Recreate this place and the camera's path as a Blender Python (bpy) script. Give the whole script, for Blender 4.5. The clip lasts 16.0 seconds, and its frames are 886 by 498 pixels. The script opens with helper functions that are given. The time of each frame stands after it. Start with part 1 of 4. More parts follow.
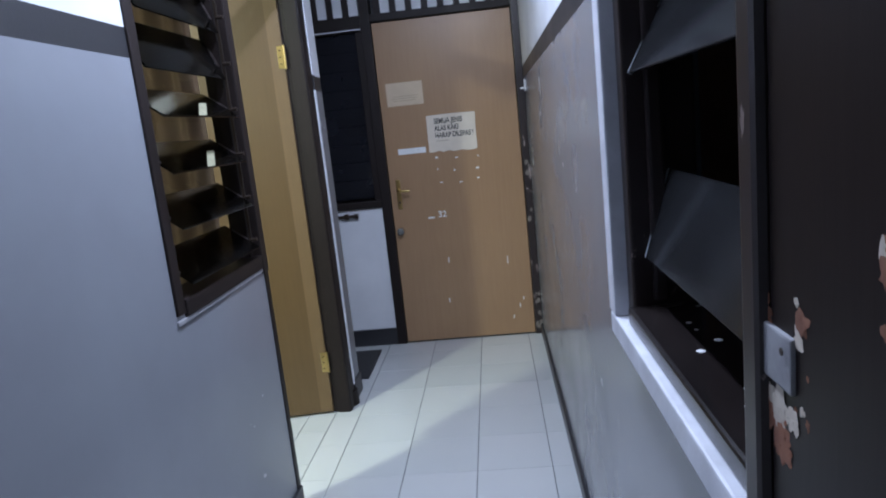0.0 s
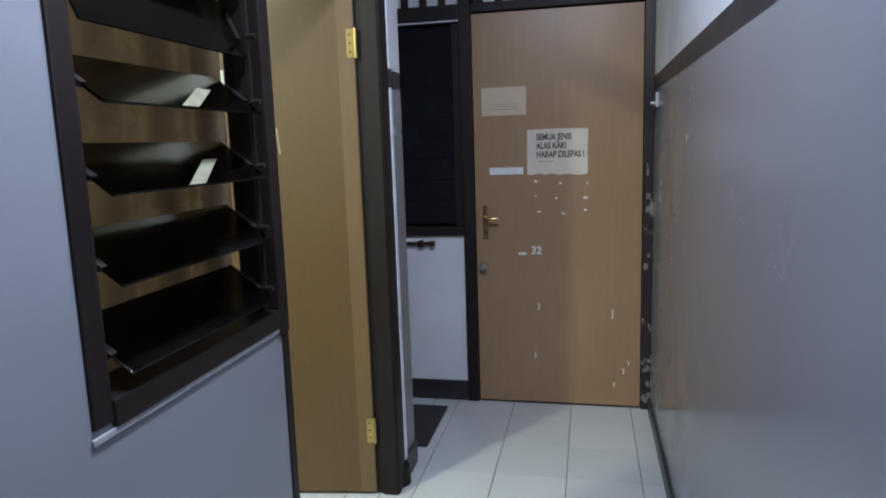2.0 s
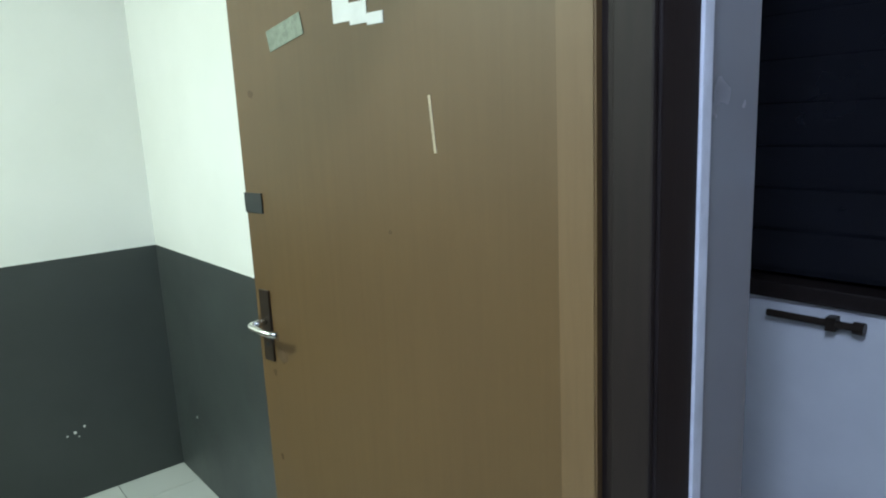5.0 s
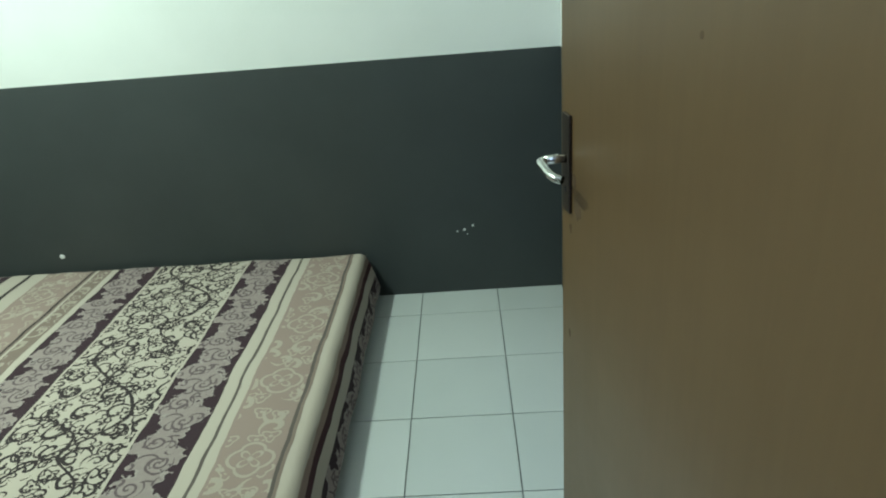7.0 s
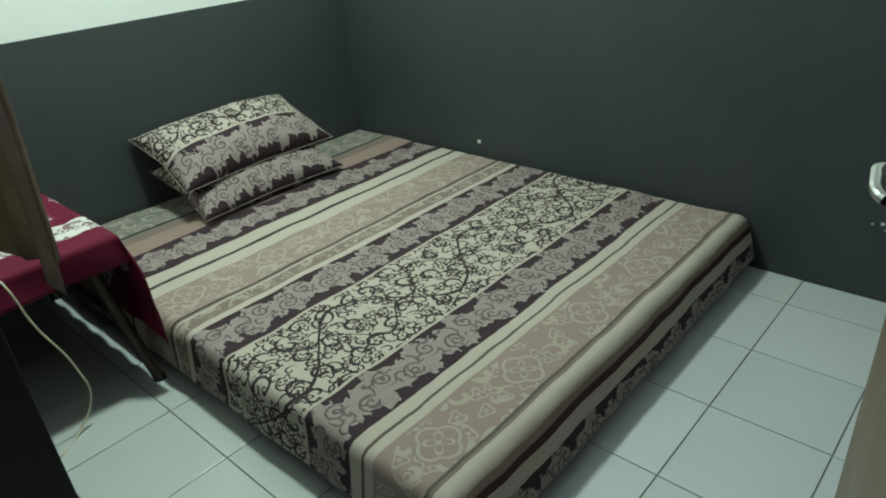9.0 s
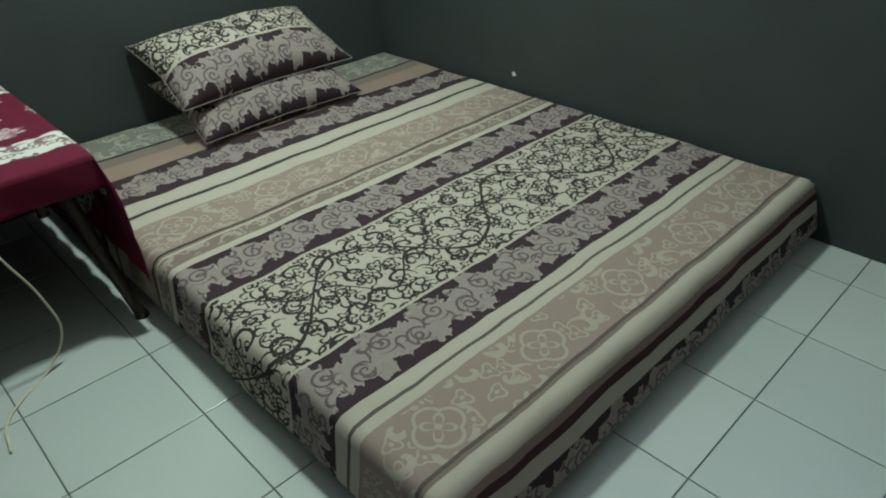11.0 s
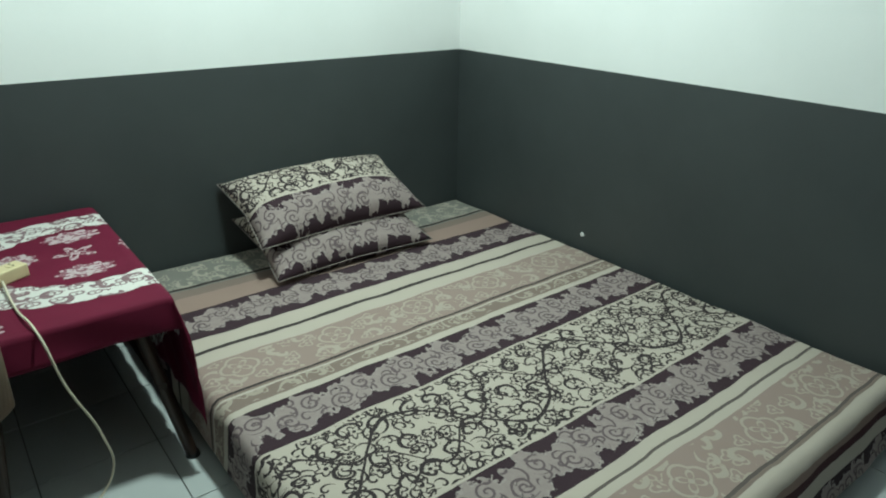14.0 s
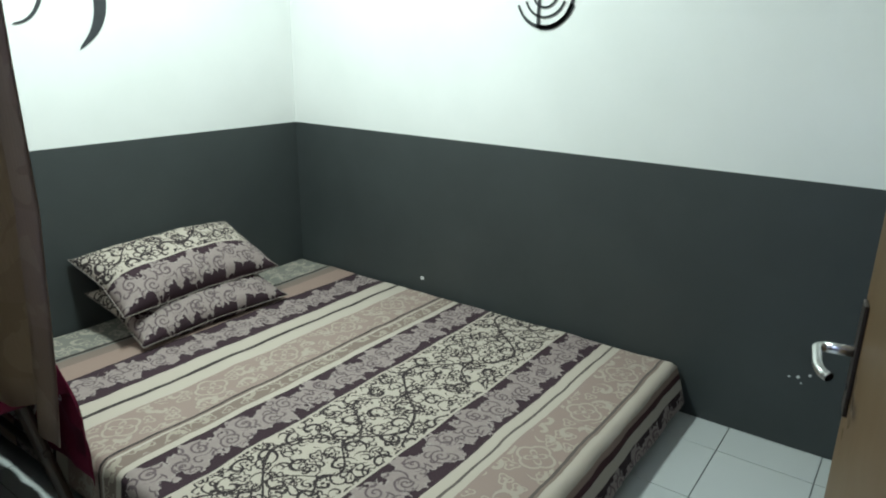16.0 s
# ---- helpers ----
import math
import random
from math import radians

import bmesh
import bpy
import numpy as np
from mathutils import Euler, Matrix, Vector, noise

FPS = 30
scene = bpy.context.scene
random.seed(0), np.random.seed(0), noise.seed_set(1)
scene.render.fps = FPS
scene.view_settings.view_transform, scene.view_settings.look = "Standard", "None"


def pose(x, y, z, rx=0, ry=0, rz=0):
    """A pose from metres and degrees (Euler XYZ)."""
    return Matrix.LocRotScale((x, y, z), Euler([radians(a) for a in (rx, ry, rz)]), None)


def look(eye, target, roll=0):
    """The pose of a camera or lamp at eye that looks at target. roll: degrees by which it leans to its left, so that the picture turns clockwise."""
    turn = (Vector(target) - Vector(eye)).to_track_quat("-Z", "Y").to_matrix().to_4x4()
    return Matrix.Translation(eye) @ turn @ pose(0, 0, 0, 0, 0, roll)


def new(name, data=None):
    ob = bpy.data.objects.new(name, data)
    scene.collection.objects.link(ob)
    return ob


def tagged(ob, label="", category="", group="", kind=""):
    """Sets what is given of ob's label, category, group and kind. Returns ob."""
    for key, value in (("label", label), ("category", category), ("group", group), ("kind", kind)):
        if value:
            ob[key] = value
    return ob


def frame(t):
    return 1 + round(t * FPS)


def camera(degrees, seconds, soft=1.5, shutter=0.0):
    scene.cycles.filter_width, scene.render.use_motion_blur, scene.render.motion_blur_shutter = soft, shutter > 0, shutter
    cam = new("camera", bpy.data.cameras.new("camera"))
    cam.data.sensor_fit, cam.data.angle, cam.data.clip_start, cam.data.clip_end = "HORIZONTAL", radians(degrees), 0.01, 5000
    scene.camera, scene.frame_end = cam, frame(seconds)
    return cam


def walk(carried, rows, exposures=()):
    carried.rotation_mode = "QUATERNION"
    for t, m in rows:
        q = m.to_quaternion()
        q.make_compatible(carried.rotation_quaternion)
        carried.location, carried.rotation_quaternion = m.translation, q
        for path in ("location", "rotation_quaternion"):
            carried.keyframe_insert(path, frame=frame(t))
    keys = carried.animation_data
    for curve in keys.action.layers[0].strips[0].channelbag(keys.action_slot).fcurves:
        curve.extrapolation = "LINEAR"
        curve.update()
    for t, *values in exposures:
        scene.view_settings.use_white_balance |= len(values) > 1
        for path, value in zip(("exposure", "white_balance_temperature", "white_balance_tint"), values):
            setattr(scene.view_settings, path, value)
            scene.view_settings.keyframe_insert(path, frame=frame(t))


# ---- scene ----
cam = camera(67.0, 16.0, soft=2.0)
PATH = [
    (0, (0.825, -4.149, 1.358), (0.654, -2.188, 0.999), -6.0),
    (0.5, (0.804, -4.104, 1.364), (0.622, -2.136, 1.058), -4.3),
    (1, (0.747, -3.926, 1.363), (0.462, -1.983, 0.986), -2.5),
    (1.5, (0.701, -3.674, 1.376), (0.412, -1.732, 0.994), -0.0),
    (2, (0.742, -3.406, 1.373), (0.318, -1.476, 1.064), -1.9),
    (2.5, (0.744, -3.158, 1.379), (0.061, -1.299, 1.105), -1.7),
    (3, (0.658, -2.879, 1.388), (-0.056, -1.033, 1.098), -1.1),
    (3.2, (0.638, -2.789, 1.395), (-0.102, -0.955, 1.097), -0.9),
    (5.3, (0.488, -1.694, 1.421), (-1.169, -0.655, 1.001), -3.2),
    (5.5, (0.495, -1.644, 1.432), (-1.249, -0.775, 0.98), -3.6),
    (6, (0.435, -1.523, 1.406), (-1.419, -1.039, 0.832), -4.1),
    (6.5, (0.292, -1.41, 1.381), (-1.543, -1.191, 0.618), -3.3),
    (7, (0.178, -1.328, 1.305), (-1.648, -1.419, 0.494), -4.8),
    (7.5, (0.115, -1.225, 1.36), (-1.616, -1.718, 0.49), -5.5),
    (8, (0.073, -1.118, 1.368), (-1.478, -2.013, 0.478), -6.9),
    (8.5, (0.049, -1.076, 1.335), (-1.304, -2.24, 0.434), -6.5),
    (9, (0.031, -1.075, 1.311), (-1.248, -2.3, 0.382), -4.7),
    (9.2, (-0.003, -1.067, 1.3), (-1.244, -2.318, 0.355), -4.8),
    (11.3, (-0.192, -1.285, 1.218), (-1.316, -2.513, 0.108), -1.5),
    (11.5, (-0.219, -1.321, 1.224), (-1.3, -2.581, 0.108), -1.7),
    (12, (-0.252, -1.384, 1.23), (-1.181, -2.817, 0.189), -3.8),
    (12.5, (-0.274, -1.417, 1.235), (-1.098, -2.975, 0.29), -3.6),
    (13, (-0.28, -1.414, 1.26), (-1.063, -3.027, 0.374), -2.9),
    (13.5, (-0.238, -1.361, 1.291), (-1.217, -2.904, 0.478), 0.2),
    (14, (-0.18, -1.294, 1.33), (-1.323, -2.739, 0.552), 0.7),
    (14.5, (-0.095, -1.235, 1.352), (-1.387, -2.59, 0.649), 1.1),
    (15, (-0.022, -1.183, 1.356), (-1.391, -2.497, 0.724), 1.0),
    (15.5, (0.077, -1.148, 1.368), (-1.387, -2.377, 0.78), 1.0),
    (16, (0.124, -1.127, 1.384), (-1.42, -2.252, 0.79), 0.8),
]
# seconds, stops, kelvin, tint
EXPOSURES = [
    (0.0, 0.45, 6100, 10), (1.5, 0.31, 6300, 10), (2.0, 0.32, 6370, 9), (3.2, 0.84, 6500, 6), (5.2, 0.33, 5700, 3), (6.2, 0.16, 5650, -3), (7.5, -0.08, 5600, -3),
    (9.2, -0.32, 5600, 0), (12.5, -0.50, 5600, 2), (14.0, -0.24, 5450, 4), (16.0, -0.08, 5550, 11),
]
walk(cam, [(t, look(eye, target, roll)) for t, eye, target, roll in PATH], EXPOSURES)

# ---- light ----
world = bpy.data.worlds.new("night")
world.use_nodes = True
world.node_tree.nodes["Background"].inputs[0].default_value = (0.05, 0.06, 0.09, 1)
world.node_tree.nodes["Background"].inputs[1].default_value = 0.05
scene.world = world


def area_lamp(name, at, size_x, size_y, watts, colour, target):
    data = bpy.data.lights.new(name, "AREA")
    data.shape, data.size, data.size_y, data.energy, data.color = "RECTANGLE", size_x, size_y, watts, colour
    ob = new(name, data)
    ob.matrix_world = look(at, target)
    return ob


ROOM_W, HALL_W = 62.0, 39.0
area_lamp("bedroom_lamp_light", (-1.2, -2.95, 2.64), 0.16, 0.16, ROOM_W, (0.87, 0.95, 0.76), (-1.2, -2.949, 0))
area_lamp("corridor_lamp_light", (0.60, -2.4, 2.66), 0.12, 1.1, HALL_W, (0.74, 0.83, 1.06), (0.60, -2.399, 0))

# ---- materials ----


class Mat:
    """A node material in which nodes are added one after another."""

    def __init__(self, name, rough=0.5, metal=0.0, spec=0.5):
        self.m = bpy.data.materials.new(name)
        self.m.use_nodes = True
        self.t = self.m.node_tree
        self.b = self.t.nodes["Principled BSDF"]
        self.b.inputs["Roughness"].default_value = rough
        self.b.inputs["Metallic"].default_value = metal
        self.b.inputs["Specular IOR Level"].default_value = spec

    def n(self, kind, **values):
        node = self.t.nodes.new("ShaderNode" + kind)
        for key, value in values.items():
            if key in node.inputs:
                self.put(node.inputs[key], value)
            else:
                setattr(node, key, value)
        return node

    def put(self, socket, value):
        if isinstance(value, bpy.types.NodeSocket):
            self.t.links.new(value, socket)
        elif isinstance(value, tuple) and len(value) == 3 and socket.type == "RGBA":
            socket.default_value = (*value, 1)
        else:
            socket.default_value = value

    def coords(self, scale=(1, 1, 1), which="Object"):
        c = self.n("TexCoord")
        mp = self.n("Mapping")
        self.t.links.new(c.outputs[which], mp.inputs["Vector"])
        mp.inputs["Scale"].default_value = scale
        return mp.outputs[0]

    def noise(self, scale, detail=4.0, vector=None, rough=0.55, distort=0.0):
        x = self.n("TexNoise")
        x.inputs["Scale"].default_value = scale
        x.inputs["Detail"].default_value = detail
        x.inputs["Roughness"].default_value = rough
        x.inputs["Distortion"].default_value = distort
        self.t.links.new(vector if vector else self.coords(), x.inputs["Vector"])
        return x.outputs["Fac"]

    def math(self, op, a, b=0.0, c=0.0, clamp=False):
        x = self.n("Math", operation=op, use_clamp=clamp)
        for s, v in zip(x.inputs, (a, b, c)):
            self.put(s, v)
        return x.outputs[0]

    def step(self, fac, lo, hi):
        x = self.n("MapRange")
        self.put(x.inputs["Value"], fac)
        x.inputs["From Min"].default_value, x.inputs["From Max"].default_value = lo, hi
        return x.outputs["Result"]

    def mix(self, fac, a, b):
        x = self.n("Mix", data_type="RGBA")
        for s, v in zip((x.inputs["Factor"], x.inputs[6], x.inputs[7]), (fac, a, b)):
            self.put(s, v)
        return x.outputs[2]

    def colour(self, value):
        self.put(self.b.inputs["Base Color"], value)
        return self

    def rough(self, value):
        self.put(self.b.inputs["Roughness"], value)
        return self

    def bump(self, height, strength=0.2, distance=0.002):
        x = self.n("Bump")
        x.inputs["Strength"].default_value, x.inputs["Distance"].default_value = strength, distance
        self.put(x.inputs["Height"], height)
        self.t.links.new(x.outputs[0], self.b.inputs["Normal"])
        return self


def paint(name, base, dark, rough=0.5, grain=0.15, scale=3.0):
    """Wall paint: roller grain, faint stains and uneven gloss."""
    m = Mat(name, rough)
    cloud = m.step(m.noise(scale, 5.0), 0.3, 0.75)
    fine = m.noise(180, 2.0)
    m.colour(m.mix(cloud, base, dark))
    m.rough(m.math("MULTIPLY_ADD", cloud, 0.18, rough - 0.08))
    return m.bump(m.math("ADD", fine, m.math("MULTIPLY", m.noise(9, 3.0), 2.0)), grain, 0.002).m


def wood(name, a, b, rough, axis=2, stretch=14.0, scale=6.0, bump=0.1, spec=0.5):
    """Wood with grain along one axis."""
    m = Mat(name, rough, spec=spec)
    s = [stretch, stretch, stretch]
    s[axis] = 1.0
    grain = m.noise(scale, 6.0, m.coords(tuple(s)), 0.6, 0.4)
    wear = m.noise(2.5, 4.0)
    m.colour(m.mix(m.step(m.math("MULTIPLY_ADD", wear, 0.5, m.math("MULTIPLY", grain, 0.5)), 0.3, 0.7), a, b))
    m.rough(m.math("MULTIPLY_ADD", wear, 0.25, rough - 0.12))
    return m.bump(grain, bump, 0.001).m


def plain(name, base, rough=0.5, metal=0.0, vary=0.2, scale=25.0):
    m = Mat(name, rough, metal)
    f = m.noise(scale, 4.0)
    m.colour(m.mix(m.step(f, 0.35, 0.7), base, tuple(c * (1 - vary) for c in base)))
    return m.bump(m.noise(scale * 6, 2.0), 0.06, 0.001).m


GREY_HALL = paint("corridor_grey_gloss_paint", (0.25, 0.26, 0.285), (0.225, 0.232, 0.255), 0.20, 0.025)
WHITE_HALL = paint("corridor_white_paint", (0.72, 0.73, 0.76), (0.60, 0.61, 0.64), 0.5)
BLACK_BAND = paint("black_band_paint", (0.022, 0.022, 0.026), (0.035, 0.034, 0.036), 0.4)
TRIM_WHITE = paint("chipped_white_trim_paint", (0.75, 0.76, 0.82), (0.55, 0.56, 0.6), 0.45, 0.3, 14)
GREY_ROOM = paint("bedroom_dark_grey_paint", (0.050, 0.057, 0.058), (0.038, 0.044, 0.045), 0.5, 0.2, 2.2)
WHITE_ROOM = paint("bedroom_white_paint", (0.80, 0.80, 0.79), (0.74, 0.745, 0.73), 0.6, 0.2, 2.0)
CEIL = paint("ceiling_paint", (0.75, 0.75, 0.74), (0.66, 0.66, 0.65), 0.7)
DARK_WOOD = wood("dark_brown_painted_wood", (0.010, 0.0068, 0.0064), (0.020, 0.0135, 0.012), 0.5, spec=0.25)
DARK_WOOD_H = wood("dark_brown_painted_rail", (0.010, 0.0068, 0.0064), (0.019, 0.013, 0.0115), 0.5, 1, spec=0.25)


def worn_wood():
    """Dark paint chipped down to reddish wood and filler."""
    m = Mat("chipped_dark_painted_wood", 0.35)
    base = m.mix(m.noise(7, 5.0, m.coords((9, 9, 1))), (0.018, 0.012, 0.012), (0.035, 0.024, 0.022))
    chips = m.step(m.noise(13, 6.0, m.coords((1.6, 1.6, 0.7)), 0.62), 0.625, 0.65)
    red = m.mix(m.noise(60, 3.0), (0.20, 0.11, 0.08), (0.36, 0.33, 0.33))
    m.colour(m.mix(chips, base, red))
    return m.bump(m.math("MULTIPLY", chips, -1.0), 0.4, 0.002).m


WORN_WOOD = worn_wood()
DOOR_HALL = wood("hall_door_plywood", (0.36, 0.222, 0.122), (0.305, 0.182, 0.098), 0.34, 2, 16, 3.5, 0.05)
DOOR_ROOM = wood("bedroom_door_plywood", (0.116, 0.070, 0.027), (0.096, 0.056, 0.021), 0.40, 2, 18, 3.0, 0.05)
DOOR_EDGE = wood("bedroom_door_edge_wood", (0.16, 0.10, 0.044), (0.13, 0.08, 0.034), 0.45)
BRASS = plain("worn_brass", (0.62, 0.45, 0.18), 0.28, 1.0)
CHROME = plain("dull_chrome", (0.68, 0.68, 0.66), 0.24, 1.0)
DARK_METAL = plain("dark_bronze_plate", (0.06, 0.045, 0.035), 0.4, 0.7)
PAPER = plain("aged_paper", (0.62, 0.50, 0.36), 0.8, 0, 0.12, 12)
PAPER_PALE = plain("pale_paper", (0.68, 0.60, 0.50), 0.8, 0, 0.10, 12)
WHITE_STICKER = plain("white_sticker", (0.78, 0.78, 0.78), 0.5, 0, 0.1)
INK = plain("black_marker_ink", (0.03, 0.028, 0.028), 0.6)
MURAL_INK = plain("mural_black_paint", (0.035, 0.037, 0.042), 0.55)
SILVER_TAPE = plain("silver_foil_tape", (0.22, 0.245, 0.21), 0.25, 0.8, 0.35, 70)
BLACK_TAPE = plain("black_rubber_tape", (0.02, 0.025, 0.028), 0.5)
TABLE_WOOD = wood("dark_stool_wood", (0.030, 0.018, 0.013), (0.050, 0.030, 0.022), 0.4)
PLUG_CREAM = plain("cream_plastic", (0.66, 0.56, 0.33), 0.4, 0, 0.08)
CABLE = plain("cream_cable", (0.62, 0.55, 0.42), 0.5, 0, 0.08)
ORANGE = plain("orange_plastic", (0.80, 0.16, 0.035), 0.4, 0, 0.1)
DARK_HOLE = plain("dark_plastic", (0.015, 0.015, 0.016), 0.5)
MAT_BLACK = plain("dark_doormat_fibre", (0.035, 0.035, 0.038), 0.95, 0, 0.5, 90)


def tile_mat(name, a, b, rough):
    m = Mat(name, rough)
    rnd = m.n("ObjectInfo").outputs["Random"]
    tone = m.math("MULTIPLY_ADD", m.noise(2.2, 2.0), 0.5, m.math("MULTIPLY", rnd, 0.35))
    m.colour(m.mix(m.step(tone, 0.2, 0.8), a, b))
    m.rough(m.math("MULTIPLY_ADD", m.noise(3, 2.0), 0.12, rough - 0.06))
    return m.bump(m.noise(5, 1.0), 0.03, 0.001).m


TILE = tile_mat("white_ceramic_tile", (0.55, 0.56, 0.555), (0.47, 0.49, 0.485), 0.22)
GROUT = plain("grey_grout", (0.20, 0.20, 0.20), 0.9, 0, 0.4, 40)


def glass(name, tint, rough=0.05):
    m = Mat(name, rough)
    m.b.inputs["Base Color"].default_value = (*tint, 1)
    m.b.inputs["Transmission Weight"].default_value = 1.0
    m.b.inputs["IOR"].default_value = 1.3
    m.rough(m.math("MULTIPLY_ADD", m.noise(9, 4.0), 0.12, rough))
    return m.m


SMOKED = glass("smoked_glass", (0.045, 0.043, 0.040))
# dull colour of the reflection painted on the louvre blades
BLADE_REFLECTION = plain("dull_greenish_reflection", (0.26, 0.25, 0.16), 0.6, 0, 0.3)
DARK_PANE = plain("dark_painted_glass", (0.012, 0.013, 0.018), 0.22, 0, 0.3, 6)
SCRATCH = plain("pale_raw_scratch", (0.42, 0.34, 0.22), 0.7)
BARE = plain("bare_weathered_wood", (0.22, 0.19, 0.165), 0.8, 0, 0.4, 60)
# opaque dark grey put in for the room mirrored in the smoked panes
GREY_PANE = plain("mirrored_room_grey_glass", (0.020, 0.021, 0.023), 0.14, 0, 0.3, 5)
POST_WOOD = wood("glossy_dark_post_wood", (0.012, 0.007, 0.0068), (0.020, 0.0125, 0.011), 0.42, spec=0.2)
PLASTER = plain("pale_grey_plaster", (0.36, 0.36, 0.38), 0.7, 0, 0.3, 30)
SILL_WOOD = wood("glossy_dark_sill_wood", (0.009, 0.007, 0.007), (0.018, 0.013, 0.012), 0.25, 1)
EDGE_GLASS = plain("frosted_glass_edge", (0.60, 0.64, 0.66), 0.3)


def lamp_mat(name, colour, strength):
    m = Mat(name)
    m.b.inputs["Emission Color"].default_value = (*colour, 1)
    m.b.inputs["Emission Strength"].default_value = strength
    return m.m


LAMP_ROOM = lamp_mat("lit_bedroom_lamp", (0.87, 0.95, 0.70), 6)
LAMP_HALL = lamp_mat("lit_corridor_tube", (0.80, 0.84, 1.0), 6)

# ---- building helpers ----


def box(bm, x0, x1, y0, y1, z0, z1, bevel=0.0):
    """An axis-aligned box, its edges rounded by a small bevel."""
    made = bmesh.ops.create_cube(bm, size=1.0, matrix=Matrix.Translation(((x0 + x1) / 2, (y0 + y1) / 2, (z0 + z1) / 2)) @ Matrix.Diagonal((abs(x1 - x0), abs(y1 - y0), abs(z1 - z0), 1)))
    if bevel:
        edges = list({e for v in made["verts"] for e in v.link_edges})
        bmesh.ops.bevel(bm, geom=edges, offset=bevel, segments=2, affect="EDGES", profile=0.6)
    return bm


def boxes(*rows, bevel=0.0):
    bm = bmesh.new()
    for r in rows:
        box(bm, *r, bevel=bevel)
    return bm


def rod(bm, a, b, r0, r1=None, seg=12):
    """A tapered rod from a to b."""
    a, b = Vector(a), Vector(b)
    d = b - a
    m = Matrix.Translation((a + b) / 2) @ d.to_track_quat("Z", "Y").to_matrix().to_4x4()
    bmesh.ops.create_cone(bm, cap_ends=True, segments=seg, radius1=r0, radius2=r0 if r1 is None else r1, depth=d.length, matrix=m)
    return bm


def mesh_of(name, bm, material, smooth=False):
    me = bpy.data.meshes.new(name)
    bm.to_mesh(me)
    bm.free()
    me.materials.append(material)
    if smooth:
        for p in me.polygons:
            p.use_smooth = True
    return me


def part(name, bm, material, parent, label="", smooth=False):
    ob = new(name, mesh_of(name, bm, material, smooth))
    ob.parent = parent
    if label:
        ob["label"] = label
    return ob


def thing(name, label, category, at=(0, 0, 0), group="", kind=""):
    ob = new(name)
    ob.location = at
    ob.empty_display_size = 0.1
    return tagged(ob, label, category, group, kind)


def solid(name, bm, material, label, category, group="", kind="", smooth=False):
    return tagged(new(name, mesh_of(name, bm, material, smooth)), label, category, group, kind)


def structure(name, bm, material, label, category="wall"):
    return solid(name, bm, material, label, category, kind="structure")


def tube(name, points, radius, material, parent=None):
    """A round cable through some points, as a mesh."""
    cu = bpy.data.curves.new(name, "CURVE")
    cu.dimensions, cu.bevel_depth, cu.bevel_resolution, cu.resolution_u = "3D", radius, 2, 8
    s = cu.splines.new("BEZIER")
    s.bezier_points.add(len(points) - 1)
    for p, co in zip(s.bezier_points, points):
        p.co = co
        p.handle_left_type = p.handle_right_type = "AUTO"
    tmp = bpy.data.objects.new(name, cu)
    me = bpy.data.meshes.new_from_object(tmp)
    bpy.data.objects.remove(tmp)
    me.materials.clear()
    me.materials.append(material)
    ob = new(name, me)
    ob.parent = parent
    return ob


def writing(name, text, size, m, material, parent, label=""):
    cu = bpy.data.curves.new(name, "FONT")
    cu.body, cu.size, cu.extrude, cu.offset = text, size, 0.0006, 0.0012
    tmp = bpy.data.objects.new(name, cu)
    me = bpy.data.meshes.new_from_object(tmp)
    bpy.data.objects.remove(tmp)
    me.materials.clear()
    me.materials.append(material)
    me.transform(m)
    ob = new(name, me)
    ob.parent = parent
    if label:
        ob["label"] = label
    return ob


# ---- plan ----
XI = -0.075            # bedroom face of the wall between bedroom and corridor
XF, YH, YR = -2.32, -3.89, -0.97    # bedroom: wall along the bed, head wall, wall behind the door
XR = 1.05              # corridor's other wall
TOP = 2.72
BAND = 0.963           # top of the bedroom's dark dado
HB0, HB1 = 1.59, 1.66  # corridor's black band
Y_NEAR = -6.2          # closed end behind the start

# floors
structure("floor_base", boxes((-2.6, 2.6, Y_NEAR - .2, 0.2, -0.12, -0.004)), GROUT, "grey grout bed under the white floor tiles", "floor")
structure("ceiling", boxes((-2.6, 2.6, Y_NEAR - .2, 0.2, TOP, TOP + 0.1)), CEIL, "plain white painted ceiling", "ceiling")

# bedroom walls: dark dado below, white above
for nm, r in (("wall_bedside", (XF - .12, XF, YH - .12, YR + .02)), ("wall_head", (XF, XI, YH - .12, YH))):
    structure(nm + "_dado", boxes((*r, 0, BAND)), GREY_ROOM, "dark grey painted lower bedroom wall")
    structure(nm + "_upper", boxes((*r, BAND, TOP)), WHITE_ROOM, "white painted upper bedroom wall")
structure("wall_behind_door_dado", boxes((XF, XI - .01, YR, YR + .10, 0, BAND)), GREY_ROOM, "dark grey painted wall behind the bedroom door")
structure("wall_behind_door_upper", boxes((XF, XI - .01, YR, YR + .10, BAND, TOP)), WHITE_ROOM, "white upper wall behind the bedroom door")
structure("wall_alcove", boxes((XF, XI - .01, YR + .10, YR + .235, 0, TOP)), WHITE_HALL, "white side wall of the corridor alcove")

# wall between bedroom and corridor: bedroom skin and corridor skin, with window and doorway
WY0, WY1, WZ0 = -2.575, -1.945, 0.955    # louvre window
DY0, DY1 = -1.895, -1.021                # doorway clear opening
XM = -0.035


